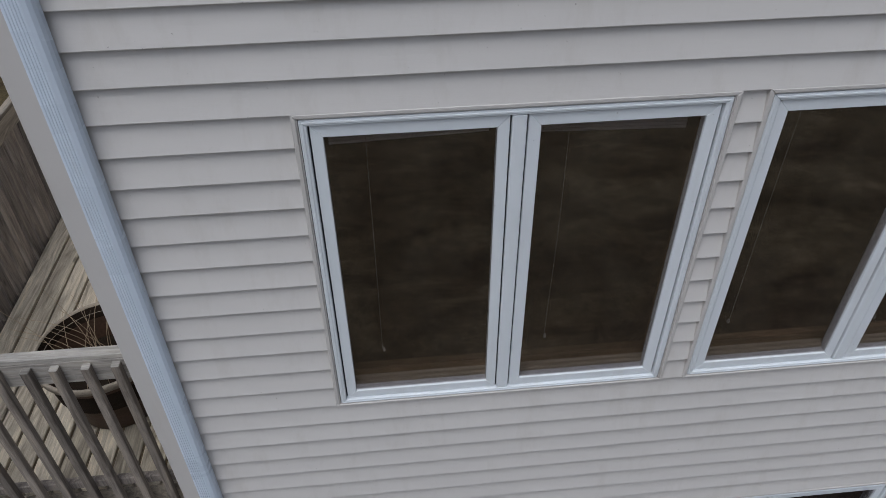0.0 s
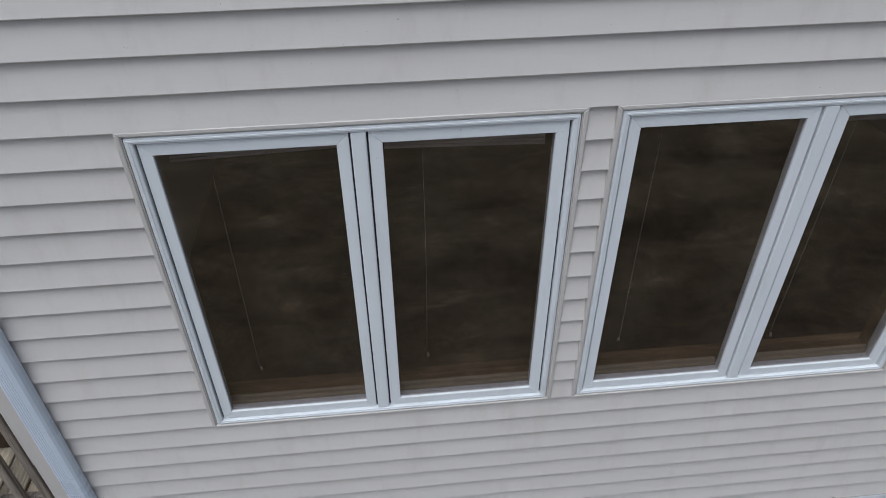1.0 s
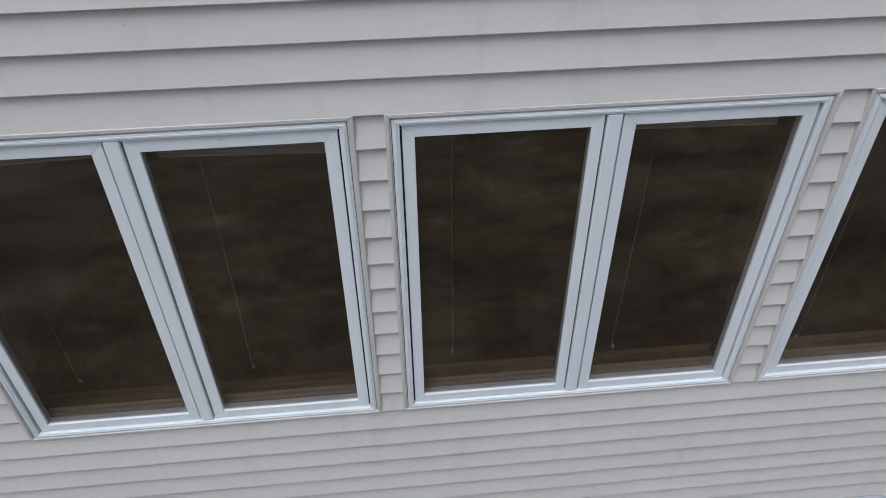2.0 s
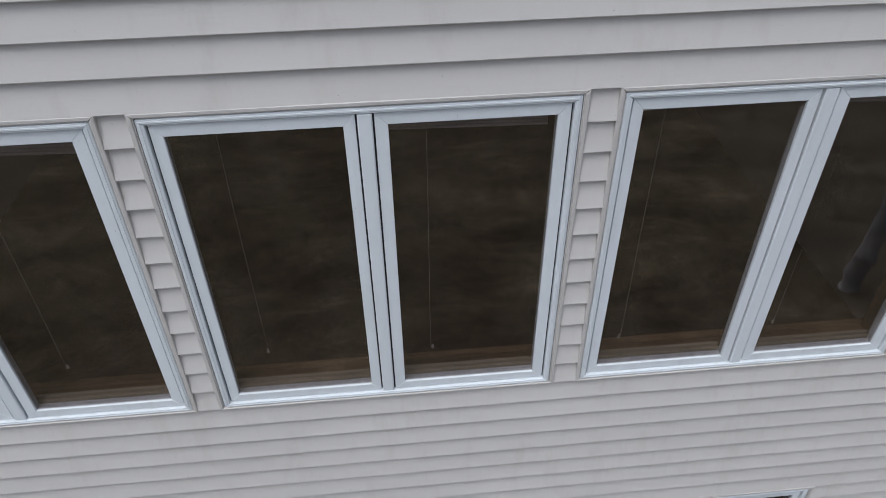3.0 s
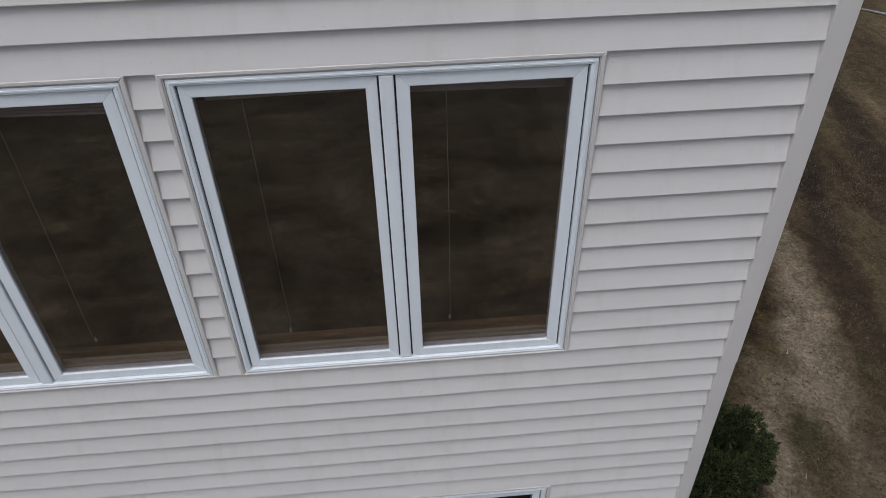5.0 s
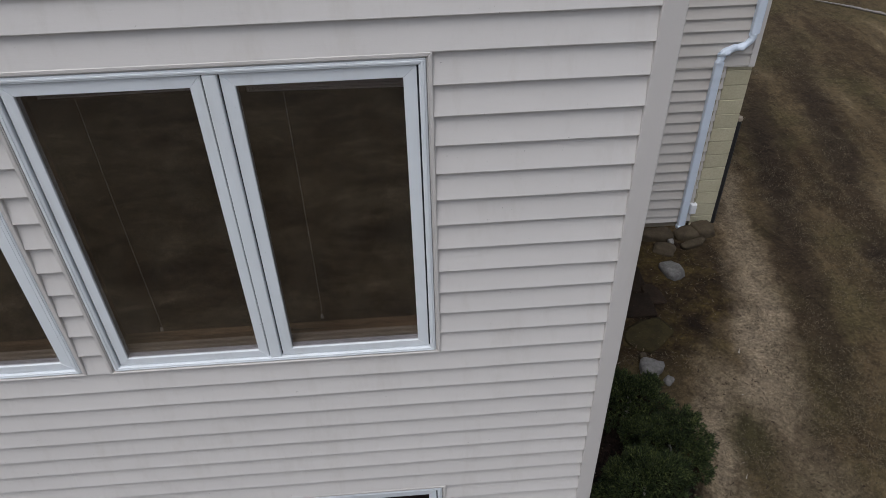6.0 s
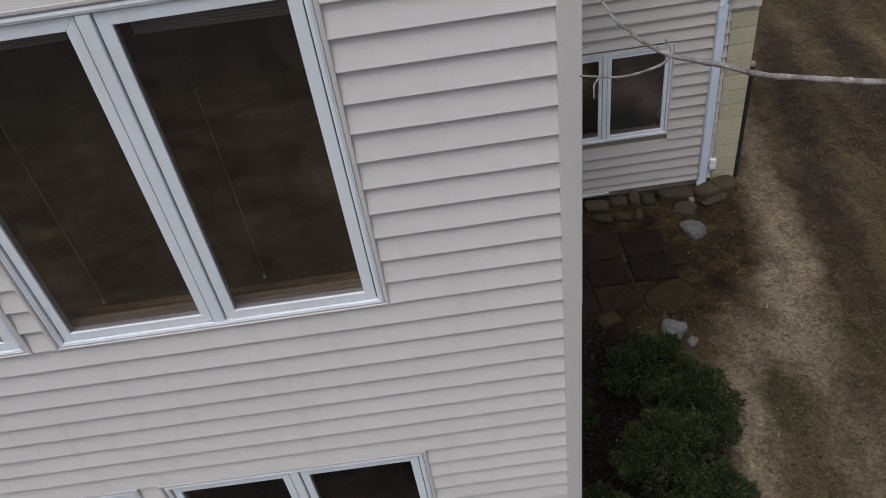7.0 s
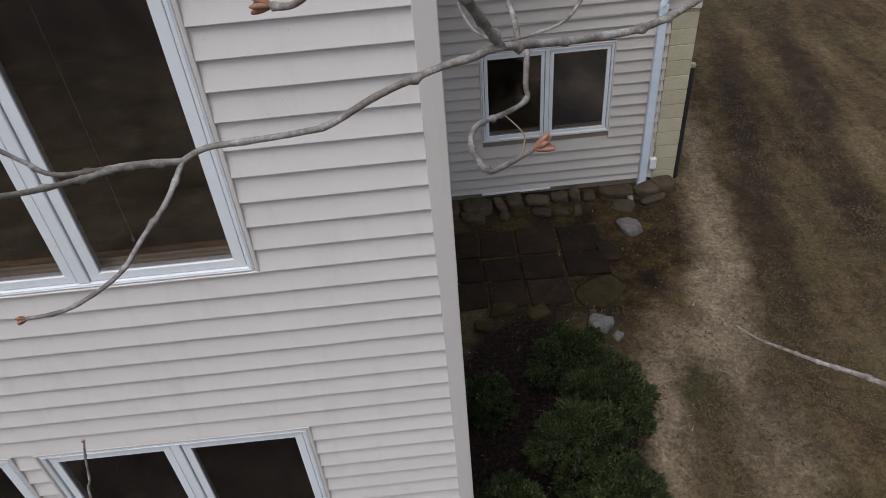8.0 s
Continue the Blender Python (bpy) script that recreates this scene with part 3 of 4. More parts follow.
wing_window = window("window_7", WING_WINDOW, WING_Y - 0.008, "white vinyl casement pair in the set-back wing")
gx = WING_WINDOW[0] + WING_WINDOW[4]
# added grey sheet imitates the hazy reflection in the right pane
part("insect_screen", boxes((gx - 0.005, gx + WING_WINDOW[3] + 0.005, WING_Y + 0.070, WING_Y + 0.072, WING_WINDOW[1] - 0.01, WING_WINDOW[2] + 0.02)), REFLECTION_GREY, wing_window, "grey sheet standing in for the pane's pale reflection")


def window_blind(x0, x1, head, drop, tilt, seed):
    """A raised slatted blind behind a pane, with its lift cord and tassel."""
    rnd = random.Random(seed)
    y = 0.15
    b = thing("window_blind", ((x0 + x1) / 2, y, head), "raised off-white slatted blind with a hanging cord", "blind", "blinds behind the upper windows")
    part("headrail", boxes((x0, x1, y - 0.022, y + 0.022, head - 0.035, head), soft=0.003), BLIND, b)
    n = 9
    for k in range(n):
        z = head - 0.037 - drop * (k + 0.5) / n
        lift = tilt * (k + 1) / n
        bm = bmesh.new()
        box(bm, x0 + 0.004, x1 - 0.004, y - 0.020, y + 0.020, z - drop / n * 0.36, z + drop / n * 0.36)
        for v in bm.verts:
            v.co.z += lift * ((v.co.x - x0) / (x1 - x0) - 0.5) + rnd.uniform(-0.001, 0.001)
        part("slat", bm, BLIND, b)
    cx = x0 + 0.14
    end = 3.72 + rnd.uniform(-0.03, 0.09)
    part("cord", tube([(cx, y - 0.026, head - 0.03), (cx + rnd.uniform(-0.004, 0.004), y - 0.027, (head + end) / 2), (cx + rnd.uniform(-0.01, 0.01), y - 0.026, end)], [0.0008] * 3, 5), CORD, b, "thin white cord")
    part("tassel", lathe([(0.0005, 0.012), (0.0035, 0.008), (0.0065, -0.004), (0.0065, -0.014), (0.0005, -0.016)], (cx, y - 0.026, end), 10), CORD, b, "white cord tassel")
    return b


for i, (x, z0, z1, pane, step) in enumerate(UPPER):
    for k in range(2):
        window_blind(x + k * step, x + k * step + pane, 5.05, (0.115, 0.13, 0.085, 0.12, 0.09, 0.11)[2 * i + k], (0.02, -0.02, 0.0, -0.014, 0.008, -0.012)[2 * i + k], 40 + 2 * i + k)


# ---- downspouts ----
def fluted(x0, x1, y0, y1, z0, z1):
    """A rectangular downspout with shallow flutes in its face."""
    n, prof = 5, []
    wdt = x1 - x0
    prof += [(x0, y1), (x0, y0 + 0.012), (x0 + 0.004, y0 + 0.003), (x0 + 0.012, y0)]
    for k in range(n):
        a = x0 + 0.012 + (wdt - 0.046) * k / n
        b = x0 + 0.012 + (wdt - 0.046) * (k + 1) / n
        prof += [(a + 0.002, y0), (a + 0.004, y0 + 0.0014), (b - 0.0025, y0 + 0.0014), (b, y0)]
    prof += [(x1 - 0.030, y0 + 0.0005), (x1 - 0.016, y0 + 0.004), (x1 - 0.005, y0 + 0.013), (x1, y0 + 0.028), (x1, y1)]
    bm = bmesh.new()
    lo, hi = [[bm.verts.new((x, y, z)) for x, y in prof] for z in (z0, z1)]
    for k in range(len(prof)):
        j = (k + 1) % len(prof)
        bm.faces.new((lo[k], lo[j], hi[j], hi[k]))
    bm.faces.new(lo[::-1])
    bm.faces.new(hi)
    return bm


spout = thing("downspout", (-0.798, -0.05, GROUND), "fluted white metal downspout beside the corner post", "downspout")
part("pipe", fluted(-0.845, -0.752, -0.078, -0.026, GROUND, TOP), SPOUT, spout)
for z in (1.6, 5.6):
    part("strap", boxes((-0.848, -0.749, -0.082, -0.020, z, z + 0.025), soft=0.002), SPOUT, spout)

wing_spout = thing("downspout", (8.505, WING_Y - 0.05, GROUND), "white painted downspout with an offset elbow on the wing", "downspout")
wy = WING_Y - 0.06
part("lower_pipe", boxes((8.452, 8.552, wy - 0.035, wy + 0.035, GROUND + 0.02, 2.44), soft=0.008), SPOUT, wing_spout)
part("elbow", tube([(8.502, wy, 2.42), (8.51, wy, 2.52), (8.56, wy, 2.57), (8.70, wy, 2.61), (8.79, wy, 2.65), (8.835, wy, 2.72), (8.84, wy, 2.80)], [0.05] * 7, 10, 0.05, 3), SPOUT, wing_spout)
part("upper_pipe", boxes((8.79, 8.89, wy - 0.035, wy + 0.035, 2.77, 5.15), soft=0.008), SPOUT, wing_spout)
part("shoe", boxes((8.445, 8.559, wy - 0.075, wy + 0.04, GROUND, GROUND + 0.07), soft=0.01), SPOUT, wing_spout)
box_ob = thing("outlet_box", (8.62, WING_Y - 0.03, 0.1), "small pale grey outlet box with a cable on the block wall", "utility box")
part("body", boxes((8.585, 8.675, WING_Y - 0.07, WING_Y - 0.002, 0.17, 0.33), soft=0.008), FLASHING, box_ob)
part("cover", boxes((8.592, 8.668, WING_Y - 0.077, WING_Y - 0.0705, 0.18, 0.32), soft=0.004), FLASHING, box_ob)
part("cable", tube([(8.63, WING_Y - 0.03, 0.33), (8.66, WING_Y - 0.03, 0.45), (8.63, WING_Y - 0.02, 0.56), (8.60, WING_Y - 0.012, 0.9), (8.60, WING_Y - 0.012, 2.3)], [0.006] * 5, 6), MORTAR, box_ob)

pipe = thing("drain_pipe", (WING_X1 + 0.05, WING_Y + 0.05, GROUND), "black plastic pipe with a pale cap beside the block wall", "pipe")
part("pipe", tube([(WING_X1 + 0.03, WING_Y + 0.03, GROUND), (WING_X1 + 0.03, WING_Y + 0.03, 0.8), (WING_X1 + 0.03, WING_Y + 0.03, 1.58)], [0.035] * 3, 12), BLACK, pipe)
part("cap", lathe([(0.001, 0.035), (0.03, 0.03), (0.041, 0.01), (0.041, -0.02)], (WING_X1 + 0.03, WING_Y + 0.03, 1.59), 16), POT_RIM, pipe, "pale tan cap")


# ---- ground ----
def ground_sheet():
    def lines(a, b, n):
        return [-300, -120, -50, -20] + [a + (b - a) * k / n for k in range(n + 1)] + [30, 60, 130, 300]
    xs, ys = lines(-6, 20, 130), lines(-9, 18, 130)
    verts = []
    for y in ys:
        for x in xs:
            near = 1 if -6 <= x <= 20 and -9 <= y <= 18 else 0
            z = GROUND + near * (0.030 * noise.noise(Vector((x * 0.5, y * 0.5, 0))) + 0.016 * noise.noise(Vector((x * 2.1, y * 2.1, 3))))
            if 6.0 < x < 9 and 2.9 < y < 5.7 or x < 6.2:
                z = GROUND + (z - GROUND) * 0.25
            verts.append((x, y, z))
    n = len(xs)
    faces = [(j * n + i, j * n + i + 1, (j + 1) * n + i + 1, (j + 1) * n + i) for j in range(len(ys) - 1) for i in range(n - 1)]
    me = bpy.data.meshes.new("ground")
    me.from_pydata(verts, [], faces)
    me.polygons.foreach_set("use_smooth", [True] * len(faces))
    return tagged(link_mesh("ground", me, LAWN, None), "brown dormant lawn with bare soil and mossy patches", "ground", kind="structure")


ground_sheet()


def blades(name, material, count, pick, height, width, lean, seed, label, category):
    """Loose blades, each one triangle, strewn where pick() says."""
    rng = np.random.default_rng(seed)
    p = pick(rng, count)
    n = len(p)
    a = rng.uniform(0, 2 * np.pi, n)
    h = height * rng.uniform(0.4, 1.3, n)
    tilt = rng.uniform(lean * 0.5, lean * 1.3, n)
    b = rng.uniform(0, 2 * np.pi, n)
    side = np.stack([np.cos(a), np.sin(a), 0 * a], 1) * (width * rng.uniform(0.5, 1.4, n))[:, None]
    tip = np.stack([np.cos(b) * np.sin(tilt), np.sin(b) * np.sin(tilt), np.cos(tilt)], 1) * h[:, None]
    v = np.stack([p - side, p + side, p + tip], 1).reshape(-1, 3)
    me = bpy.data.meshes.new(name)
    me.from_pydata(v.tolist(), [], np.arange(3 * n).reshape(-1, 3).tolist())
    return tagged(link_mesh(name, me, material, None), label, category, kind="stuff")


def on_lawn(rng, count):
    """Tufts: centres strewn over the lawn, with blades gathered round each."""
    tufts = count // 30
    cx, cy = rng.uniform(7.0, 17.0, tufts), rng.uniform(-0.5, 15.5, tufts)
    keep = (rng.random(tufts) < 0.22 + 0.78 * np.exp(-((cx - 9) ** 2 + (cy - 2.5) ** 2) / 40))
    keep &= rng.random(tufts) < 0.55 + 0.45 * np.sin(cx * 2.1 + 1.3 * np.sin(cy * 1.1)) * np.cos(cy * 1.7 + cx)
    cx, cy = cx[keep], cy[keep]
    x = np.repeat(cx, 30) + rng.normal(0, 0.055, 30 * len(cx))
    y = np.repeat(cy, 30) + rng.normal(0, 0.055, 30 * len(cx))
    n = len(x)
    keep = ~((x < 9.1) & (y > 5.2))
    keep &= ~((x < 8.75) & (y > 3.1) & (rng.random(n) < 0.93))
    keep &= ~((x < 7.7) & (y < 3.0) & (rng.random(n) < 0.85))
    return np.stack([x, y, np.full(n, GROUND)], 1)[keep]


blades("lawn_grass", BLADES, 900000, on_lawn, 0.042, 0.0026, 1.25, 5, "short dry matted grass on the lawn", "grass")


def litter(rng, count):
    x, y = rng.uniform(5.75, 9.0, count), rng.uniform(0.1, 5.3, count)
    return np.stack([x, y, np.full(count, GROUND + 0.012)], 1)


blades("leaf_litter", LITTER, 1500, litter, 0.05, 0.010, 1.5, 8, "scattered dry leaves and bits on the soil", "leaf litter")


# ---- patio and stones ----
patio = thing("patio", (6.5, 4.2, GROUND), "patio of dark square stone slabs with mossy joints", "patio", kind="structure")
rnd = random.Random(11)
slab_mesh = bpy.data.meshes.new("slab")
bm = boxes((-0.215, 0.215, -0.215, 0.215, -0.04, 0.03), soft=0.012)
bm.to_mesh(slab_mesh)
bm.free()
slab_mesh.materials.append(PAVER)
for i, (cx, wide) in enumerate(((5.93, 0.44), (6.385, 0.435), (6.865, 0.49), (7.41, 0.52))):
    for j, (cy, deep) in enumerate(((4.46, 0.51), (3.97, 0.42), (3.525, 0.44))[:3 if i < 3 else 2]):
        ob = new("slab", slab_mesh)
        ob.parent, ob.matrix_parent_inverse = patio, Matrix.Translation(-BASE[patio])
        ob.matrix_basis = pose(cx + rnd.uniform(-0.01, 0.01), cy - 0.02 * i + rnd.uniform(-0.01, 0.01), GROUND + rnd.uniform(-0.012, 0.004), rnd.uniform(-1.5, 1.5), rnd.uniform(-1.5, 1.5), rnd.uniform(-3, 3))
        ob.scale = (wide / 0.44, deep / 0.44, 1)


def stone(x, y, size, seed, material, label, turn=0.0, flat=1.0, group=""):
    ob = part("stone", rock(size, seed, flat), material, None, "", True)
    ob.matrix_basis = pose(x, y, GROUND + size[2] * 0.18, 0, 0, turn)
    return tagged(ob, label, "stone", group)


stone(8.08, 4.50, (0.15, 0.20, 0.11), 1, PALE_STONE, "pale grey fieldstone on mossy soil", 20)
stone(7.70, 4.06, (0.15, 0.22, 0.05), 2, PAVER, "flat grey-brown stepping stone in the moss", 10, 0.6)
stone(7.31, 2.86, (0.17, 0.13, 0.13), 3, PALE_STONE, "pale rounded granite stone beside the shrubs", -20)
stone(7.46, 2.68, (0.08, 0.07, 0.06), 4, PALE_STONE, "small pale stone beside the shrubs", 40)
stone(7.28, 3.05, (0.06, 0.07, 0.06), 5, STONE, "small brown stone beside the shrubs", 0)
stone(8.75, 5.28, (0.20, 0.20, 0.15), 6, STONE, "dark fieldstone at the foot of the block wall", 15)
stone(7.46, 3.42, (0.36, 0.27, 0.018), 7, MOSS_STONE, "broad mossy flat stone set in the soil", 30, 0.6)
stone(6.30, 3.25, (0.20, 0.12, 0.09), 8, MOSS_STONE, "mossy edging stone beside the patio", 5)
stone(6.05, 3.02, (0.14, 0.10, 0.07), 9, MOSS_STONE, "mossy edging stone beside the patio", -15)
stone(6.68, 3.16, (0.17, 0.12, 0.06), 10, MOSS_STONE, "mossy edging stone beside the patio", 25)
rnd = random.Random(3)
x = 5.75
while x < 8.35:                              # rough ledge along the foot of the wing
    wdt = rnd.choice((0.09, 0.13, 0.19, 0.25)) * rnd.uniform(0.85, 1.15)
    stone(x + wdt, 5.26 + rnd.uniform(-0.05, 0.03), (wdt * 1.12, rnd.uniform(0.12, 0.21), rnd.uniform(0.07, 0.15)), rnd.uniform(20, 90), STONE, "brown mossy ledge stone at the foot of the wing", rnd.uniform(-15, 15), 0.8, "ledge stones along the wing")
    if rnd.random() < 0.8:
        stone(x + wdt * rnd.uniform(0.5, 1.4), 4.98 + rnd.uniform(-0.06, 0.05), (wdt * rnd.uniform(0.6, 1.0), rnd.uniform(0.08, 0.14), rnd.uniform(0.05, 0.09)), rnd.uniform(20, 90), STONE, "brown mossy ledge stone at the foot of the wing", rnd.uniform(-25, 25), 0.8, "ledge stones along the wing")
    x += wdt * 1.9
stone(8.27, 5.10, (0.045, 0.06, 0.06), 95, PALE_STONE, "small tan stone on the ledge", 0)
flash = thing("base_flashing", (6.6, WING_Y - 0.03, 0.0), "bent white metal flashing under the wing siding", "flashing")
part("strip", boxes((6.32, 7.25, WING_Y - 0.042, WING_Y - 0.004, 0.010, 0.018), (6.32, 7.25, WING_Y - 0.046, WING_Y - 0.0425, -0.005, 0.018)), FLASHING, flash)


# ---- evergreen shrubs ----
def shrub(x, y, r, h, seed, label, lobes=15):
    """A cushion of many small lobes, each covered with flat fans of scaly shoots."""
    rng = np.random.default_rng(seed)
    s = thing("evergreen_shrub", (x, y, GROUND), label, "shrub", "low evergreen shrubs by the corner")
    part("stem", tube([(x, y, GROUND), (x + 0.03, y, GROUND + h * 0.3), (x, y + 0.02, GROUND + h * 0.6)], [0.03, 0.025, 0.012], 7, 0.2, seed), BARK, s)
    tris = []
    for k in range(lobes):
        u = (k + 0.5) / lobes
        lift = 1 - 0.98 * u                              # golden spiral over the dome
        a = 2.399963 * k + seed
        flat = math.sqrt(max(0.0, 1 - lift * lift))
        cr = r * rng.uniform(0.27, 0.43)
        grow = rng.uniform(0.72, 1.20)
        centre = np.array([x + math.cos(a) * flat * (r - cr * 0.7) * grow, y + math.sin(a) * flat * (r - cr * 0.7) * grow, GROUND + 0.06 + lift * (h - cr * 0.6) * rng.uniform(0.62, 1.08)])
        lean = np.array([math.cos(a) * flat, math.sin(a) * flat, 0.35 + lift])
        lean /= np.linalg.norm(lean)
        n = int(15000 * cr * cr) + 60
        d = rng.normal(size=(n, 3)) + lean * 0.9
        d /= np.linalg.norm(d, axis=1)[:, None]
        shell = cr * rng.uniform(0.72, 1.0, n) * (1 + 0.30 * np.sin(d[:, 0] * 8 + seed + k) * np.cos(d[:, 1] * 7 + 2 * k))
        p = centre + d * shell[:, None] * np.array([1, 1, 0.72])
        keep = p[:, 2] > GROUND + 0.02
        d, p = d[keep], p[keep]
        n = len(p)
        out = d * 0.75 + lean * 0.55 + rng.normal(size=(n, 3)) * 0.16
        out /= np.linalg.norm(out, axis=1)[:, None]
        across = np.cross(out, lean + rng.normal(size=(n, 3)) * 0.6)
        across /= np.linalg.norm(across, axis=1)[:, None] + 1e-6
        ln = rng.uniform(0.026, 0.050, n)
        for turn in (-0.85, -0.42, 0.0, 0.42, 0.85):
            way = out * math.cos(turn) + across * math.sin(turn)
            thin_ = np.cross(way, d + rng.normal(size=(n, 3)) * 0.5)
            thin_ *= (rng.uniform(0.0035, 0.0065, n) / (np.linalg.norm(thin_, axis=1) + 1e-6))[:, None]
            tip = p + way * (ln * (1 - 0.3 * abs(turn)) * rng.uniform(0.8, 1.2, n))[:, None]
            tris.append(np.stack([p - thin_, tip, p + thin_], 1))
    v = np.concatenate(tris).reshape(-1, 3)
    me = bpy.data.meshes.new("foliage")
    me.from_pydata(v.tolist(), [], np.arange(len(v)).reshape(-1, 3).tolist())
    link_mesh("foliage", me, LEAF, s)
    return s


for k, (x, y, r, h) in enumerate([(6.84, 2.26, 0.42, 0.50), (7.06, 1.62, 0.45, 0.62), (6.64, 1.12, 0.48, 0.86), (6.98, 0.64, 0.36, 0.56), (6.02, 0.66, 0.34, 0.52), (5.95, 1.90, 0.28, 0.34), (6.45, 0.24, 0.36, 0.55)]):
    shrub(x, y, r, h, 60 + k, "dense dark green conifer mound on dark mulch")


# ---- deck west of the house ----
DZ = 2.90
deck = thing("deck", (-1.7, 2.0, DZ), "weathered grey wooden deck floor with open joints", "deck", kind="structure")
joist = boxes((-2.46, X0 + 0.02, 0.115, 0.155, DZ - 0.24, DZ - 0.032), (-2.46, X0 + 0.02, 4.7, 4.74, DZ - 0.24, DZ - 0.032), (-2.46, -2.42, 0.16, 4.69, DZ - 0.24, DZ - 0.034), (-1.7, -1.66, 0.16, 4.69, DZ - 0.24, DZ - 0.032))
part("joists", joist, RAIL_Y, deck)
for x in (-2.40, -1.05):
    part("deck_post", boxes((x - 0.05, x + 0.05, 0.17, 0.27, GROUND - 0.05, DZ - 0.033), (x - 0.05, x + 0.05, 4.5, 4.6, GROUND - 0.05, DZ - 0.033), soft=0.004), BALUSTER, deck)
board_mesh = bpy.data.meshes.new("board")
bm = boxes((-0.0635, 0.0635, 0, 4.62, -0.03, 0), soft=0.005)
bm.to_mesh(board_mesh)
bm.free()
board_mesh.materials.append(DECK)
rnd = random.Random(6)
x = -2.31
while x < -0.99:
    ob = new("board", board_mesh)
    ob.parent, ob.matrix_parent_inverse = deck, Matrix.Translation(-BASE[deck])
    ob.matrix_basis = pose(x, 0.115 + rnd.uniform(-0.004, 0.004), DZ + rnd.uniform(-0.003, 0.003), 0, rnd.uniform(-0.8, 0.8), 0)
    x += 0.1425


def railing(name, along, fixed, a, b, outward, label):
    """Top cap, side boards and square balusters nailed to the outside; along is the axis it runs on."""
    mat, stick_mat = (RAIL_X, BALUSTER) if along == "x" else (RAIL_Y, BALUSTER_DARK)
    mid = ((a + b) / 2, fixed, DZ) if along == "x" else (fixed, (a + b) / 2, DZ)
    r = thing(name, mid, label, "railing", "deck railings")

    def run(u0, u1, v0, v1, z0, z1, soft=0.004):
        v0, v1 = sorted((fixed + outward * v0, fixed + outward * v1))
        return boxes((u0, u1, v0, v1, z0, z1) if along == "x" else (v0, v1, u0, u1, z0, z1), soft=soft)
    part("cap_rail", run(a, b, -0.040, 0.0155, DZ + 1.00, DZ + 1.028), CAP if along == "x" else mat, r)
    part("upper_board", run(a, b, -0.02, 0.015, DZ + 0.862, DZ + 0.998), mat, r)
    if along == "x":
        part("lower_board", run(a, b, -0.02, 0.015, DZ + 0.045, DZ + 0.10), BALUSTER_DARK, r)
    me = bpy.data.meshes.new("baluster")
    v0, v1 = sorted((outward * 0.0155, outward * 0.0535))
    half = 0.019 if along == "x" else 0.046
    bm = boxes((-0.019, 0.019, v0, v1, DZ - 0.18, DZ + 0.985) if along == "x" else (v0, v1, -half, half, DZ - 0.18, DZ + 0.985), soft=0.003)
    bm.to_mesh(me)
    bm.free()
    me.materials.append(stick_mat)
    me.materials.append(CAP)
    for f in me.polygons:                     # upward faces take the paler cap colour
        f.material_index = 1 if f.normal.z > 0.6 else 0
    rr = random.Random(17)
    u = b - 0.092
    while u > a + 0.03:
        ob = new("baluster", me)
        ob.parent, ob.matrix_parent_inverse = r, Matrix.Translation(-BASE[r])
        ob.matrix_basis = pose(u, fixed, rr.uniform(-0.004, 0.004), 0, rr.uniform(-0.06, 0.06), rr.uniform(-2, 2)) if along == "x" else pose(fixed, u, rr.uniform(-0.004, 0.004), rr.uniform(-0.06, 0.06), 0, rr.uniform(-2, 2))
        u -= 0.1275


railing("railing", "x", 0.10, -2.44, X0 - 0.004, -1, "weathered wooden railing across the front of the deck")
railing("railing", "y", -2.385, 0.16, 4.7, -1, "weathered wooden railing along the side of the deck")

pot = thing("planter_pot", (-1.43, 0.71, DZ), "large dark brown pot with a tan rim and dead stalks", "planter")
PC = (-1.43, 0.71, DZ + 0.003)
part("body", lathe([(0.001, 0.0), (0.22, 0.0), (0.235, 0.012), (0.305, 0.30), (0.325, 0.43)], PC), POT, pot, "", True)
part("rim", lathe([(0.320, 0.425), (0.346, 0.432), (0.350, 0.470), (0.345, 0.477), (0.334, 0.477), (0.330, 0.466)], PC), POT_RIM, pot, "pale tan rolled rim", True)
part("inner_wall", lathe([(0.3295, 0.466), (0.322, 0.42), (0.302, 0.24)], PC), SOIL, pot, "", True)
part("soil", lathe([(0.302, 0.25), (0.20, 0.265), (0.001, 0.275)], PC), SOIL, pot, "", True)
rnd = random.Random(23)
for k in range(20):
    a, d = rnd.uniform(0, 6.28), rnd.uniform(0.02, 0.2)
    bx, by, bz = PC[0] + d * math.cos(a), PC[1] + d * math.sin(a), PC[2] + 0.265
    lx, ly, up = rnd.uniform(-0.42, 0.16), rnd.uniform(-0.1, 0.3), rnd.uniform(0.2, 0.5)
    part("stalk", tube([(bx, by, bz), (bx + lx * 0.4, by + ly * 0.4, bz + up * 0.6), (bx + lx, by + ly, bz + up)], [0.0032, 0.0024, 0.0013], 5, 0.2, k), STALK, pot)


# ---- bare tree, its trunk behind the viewpoint ----
tree = thing("bare_tree", (8.3, -4.2, GROUND), "leafless grey-barked tree with red-brown buds", "tree")
part("trunk", tube([(8.3, -4.2, GROUND - 0.05), (8.25, -4.1, 1.5), (8.1, -3.9, 3.2), (7.9, -3.6, 4.8), (7.85, -3.5, 6.6)], [0.15, 0.12, 0.10, 0.075, 0.03], 12, 0.1, 1), BARK, tree)


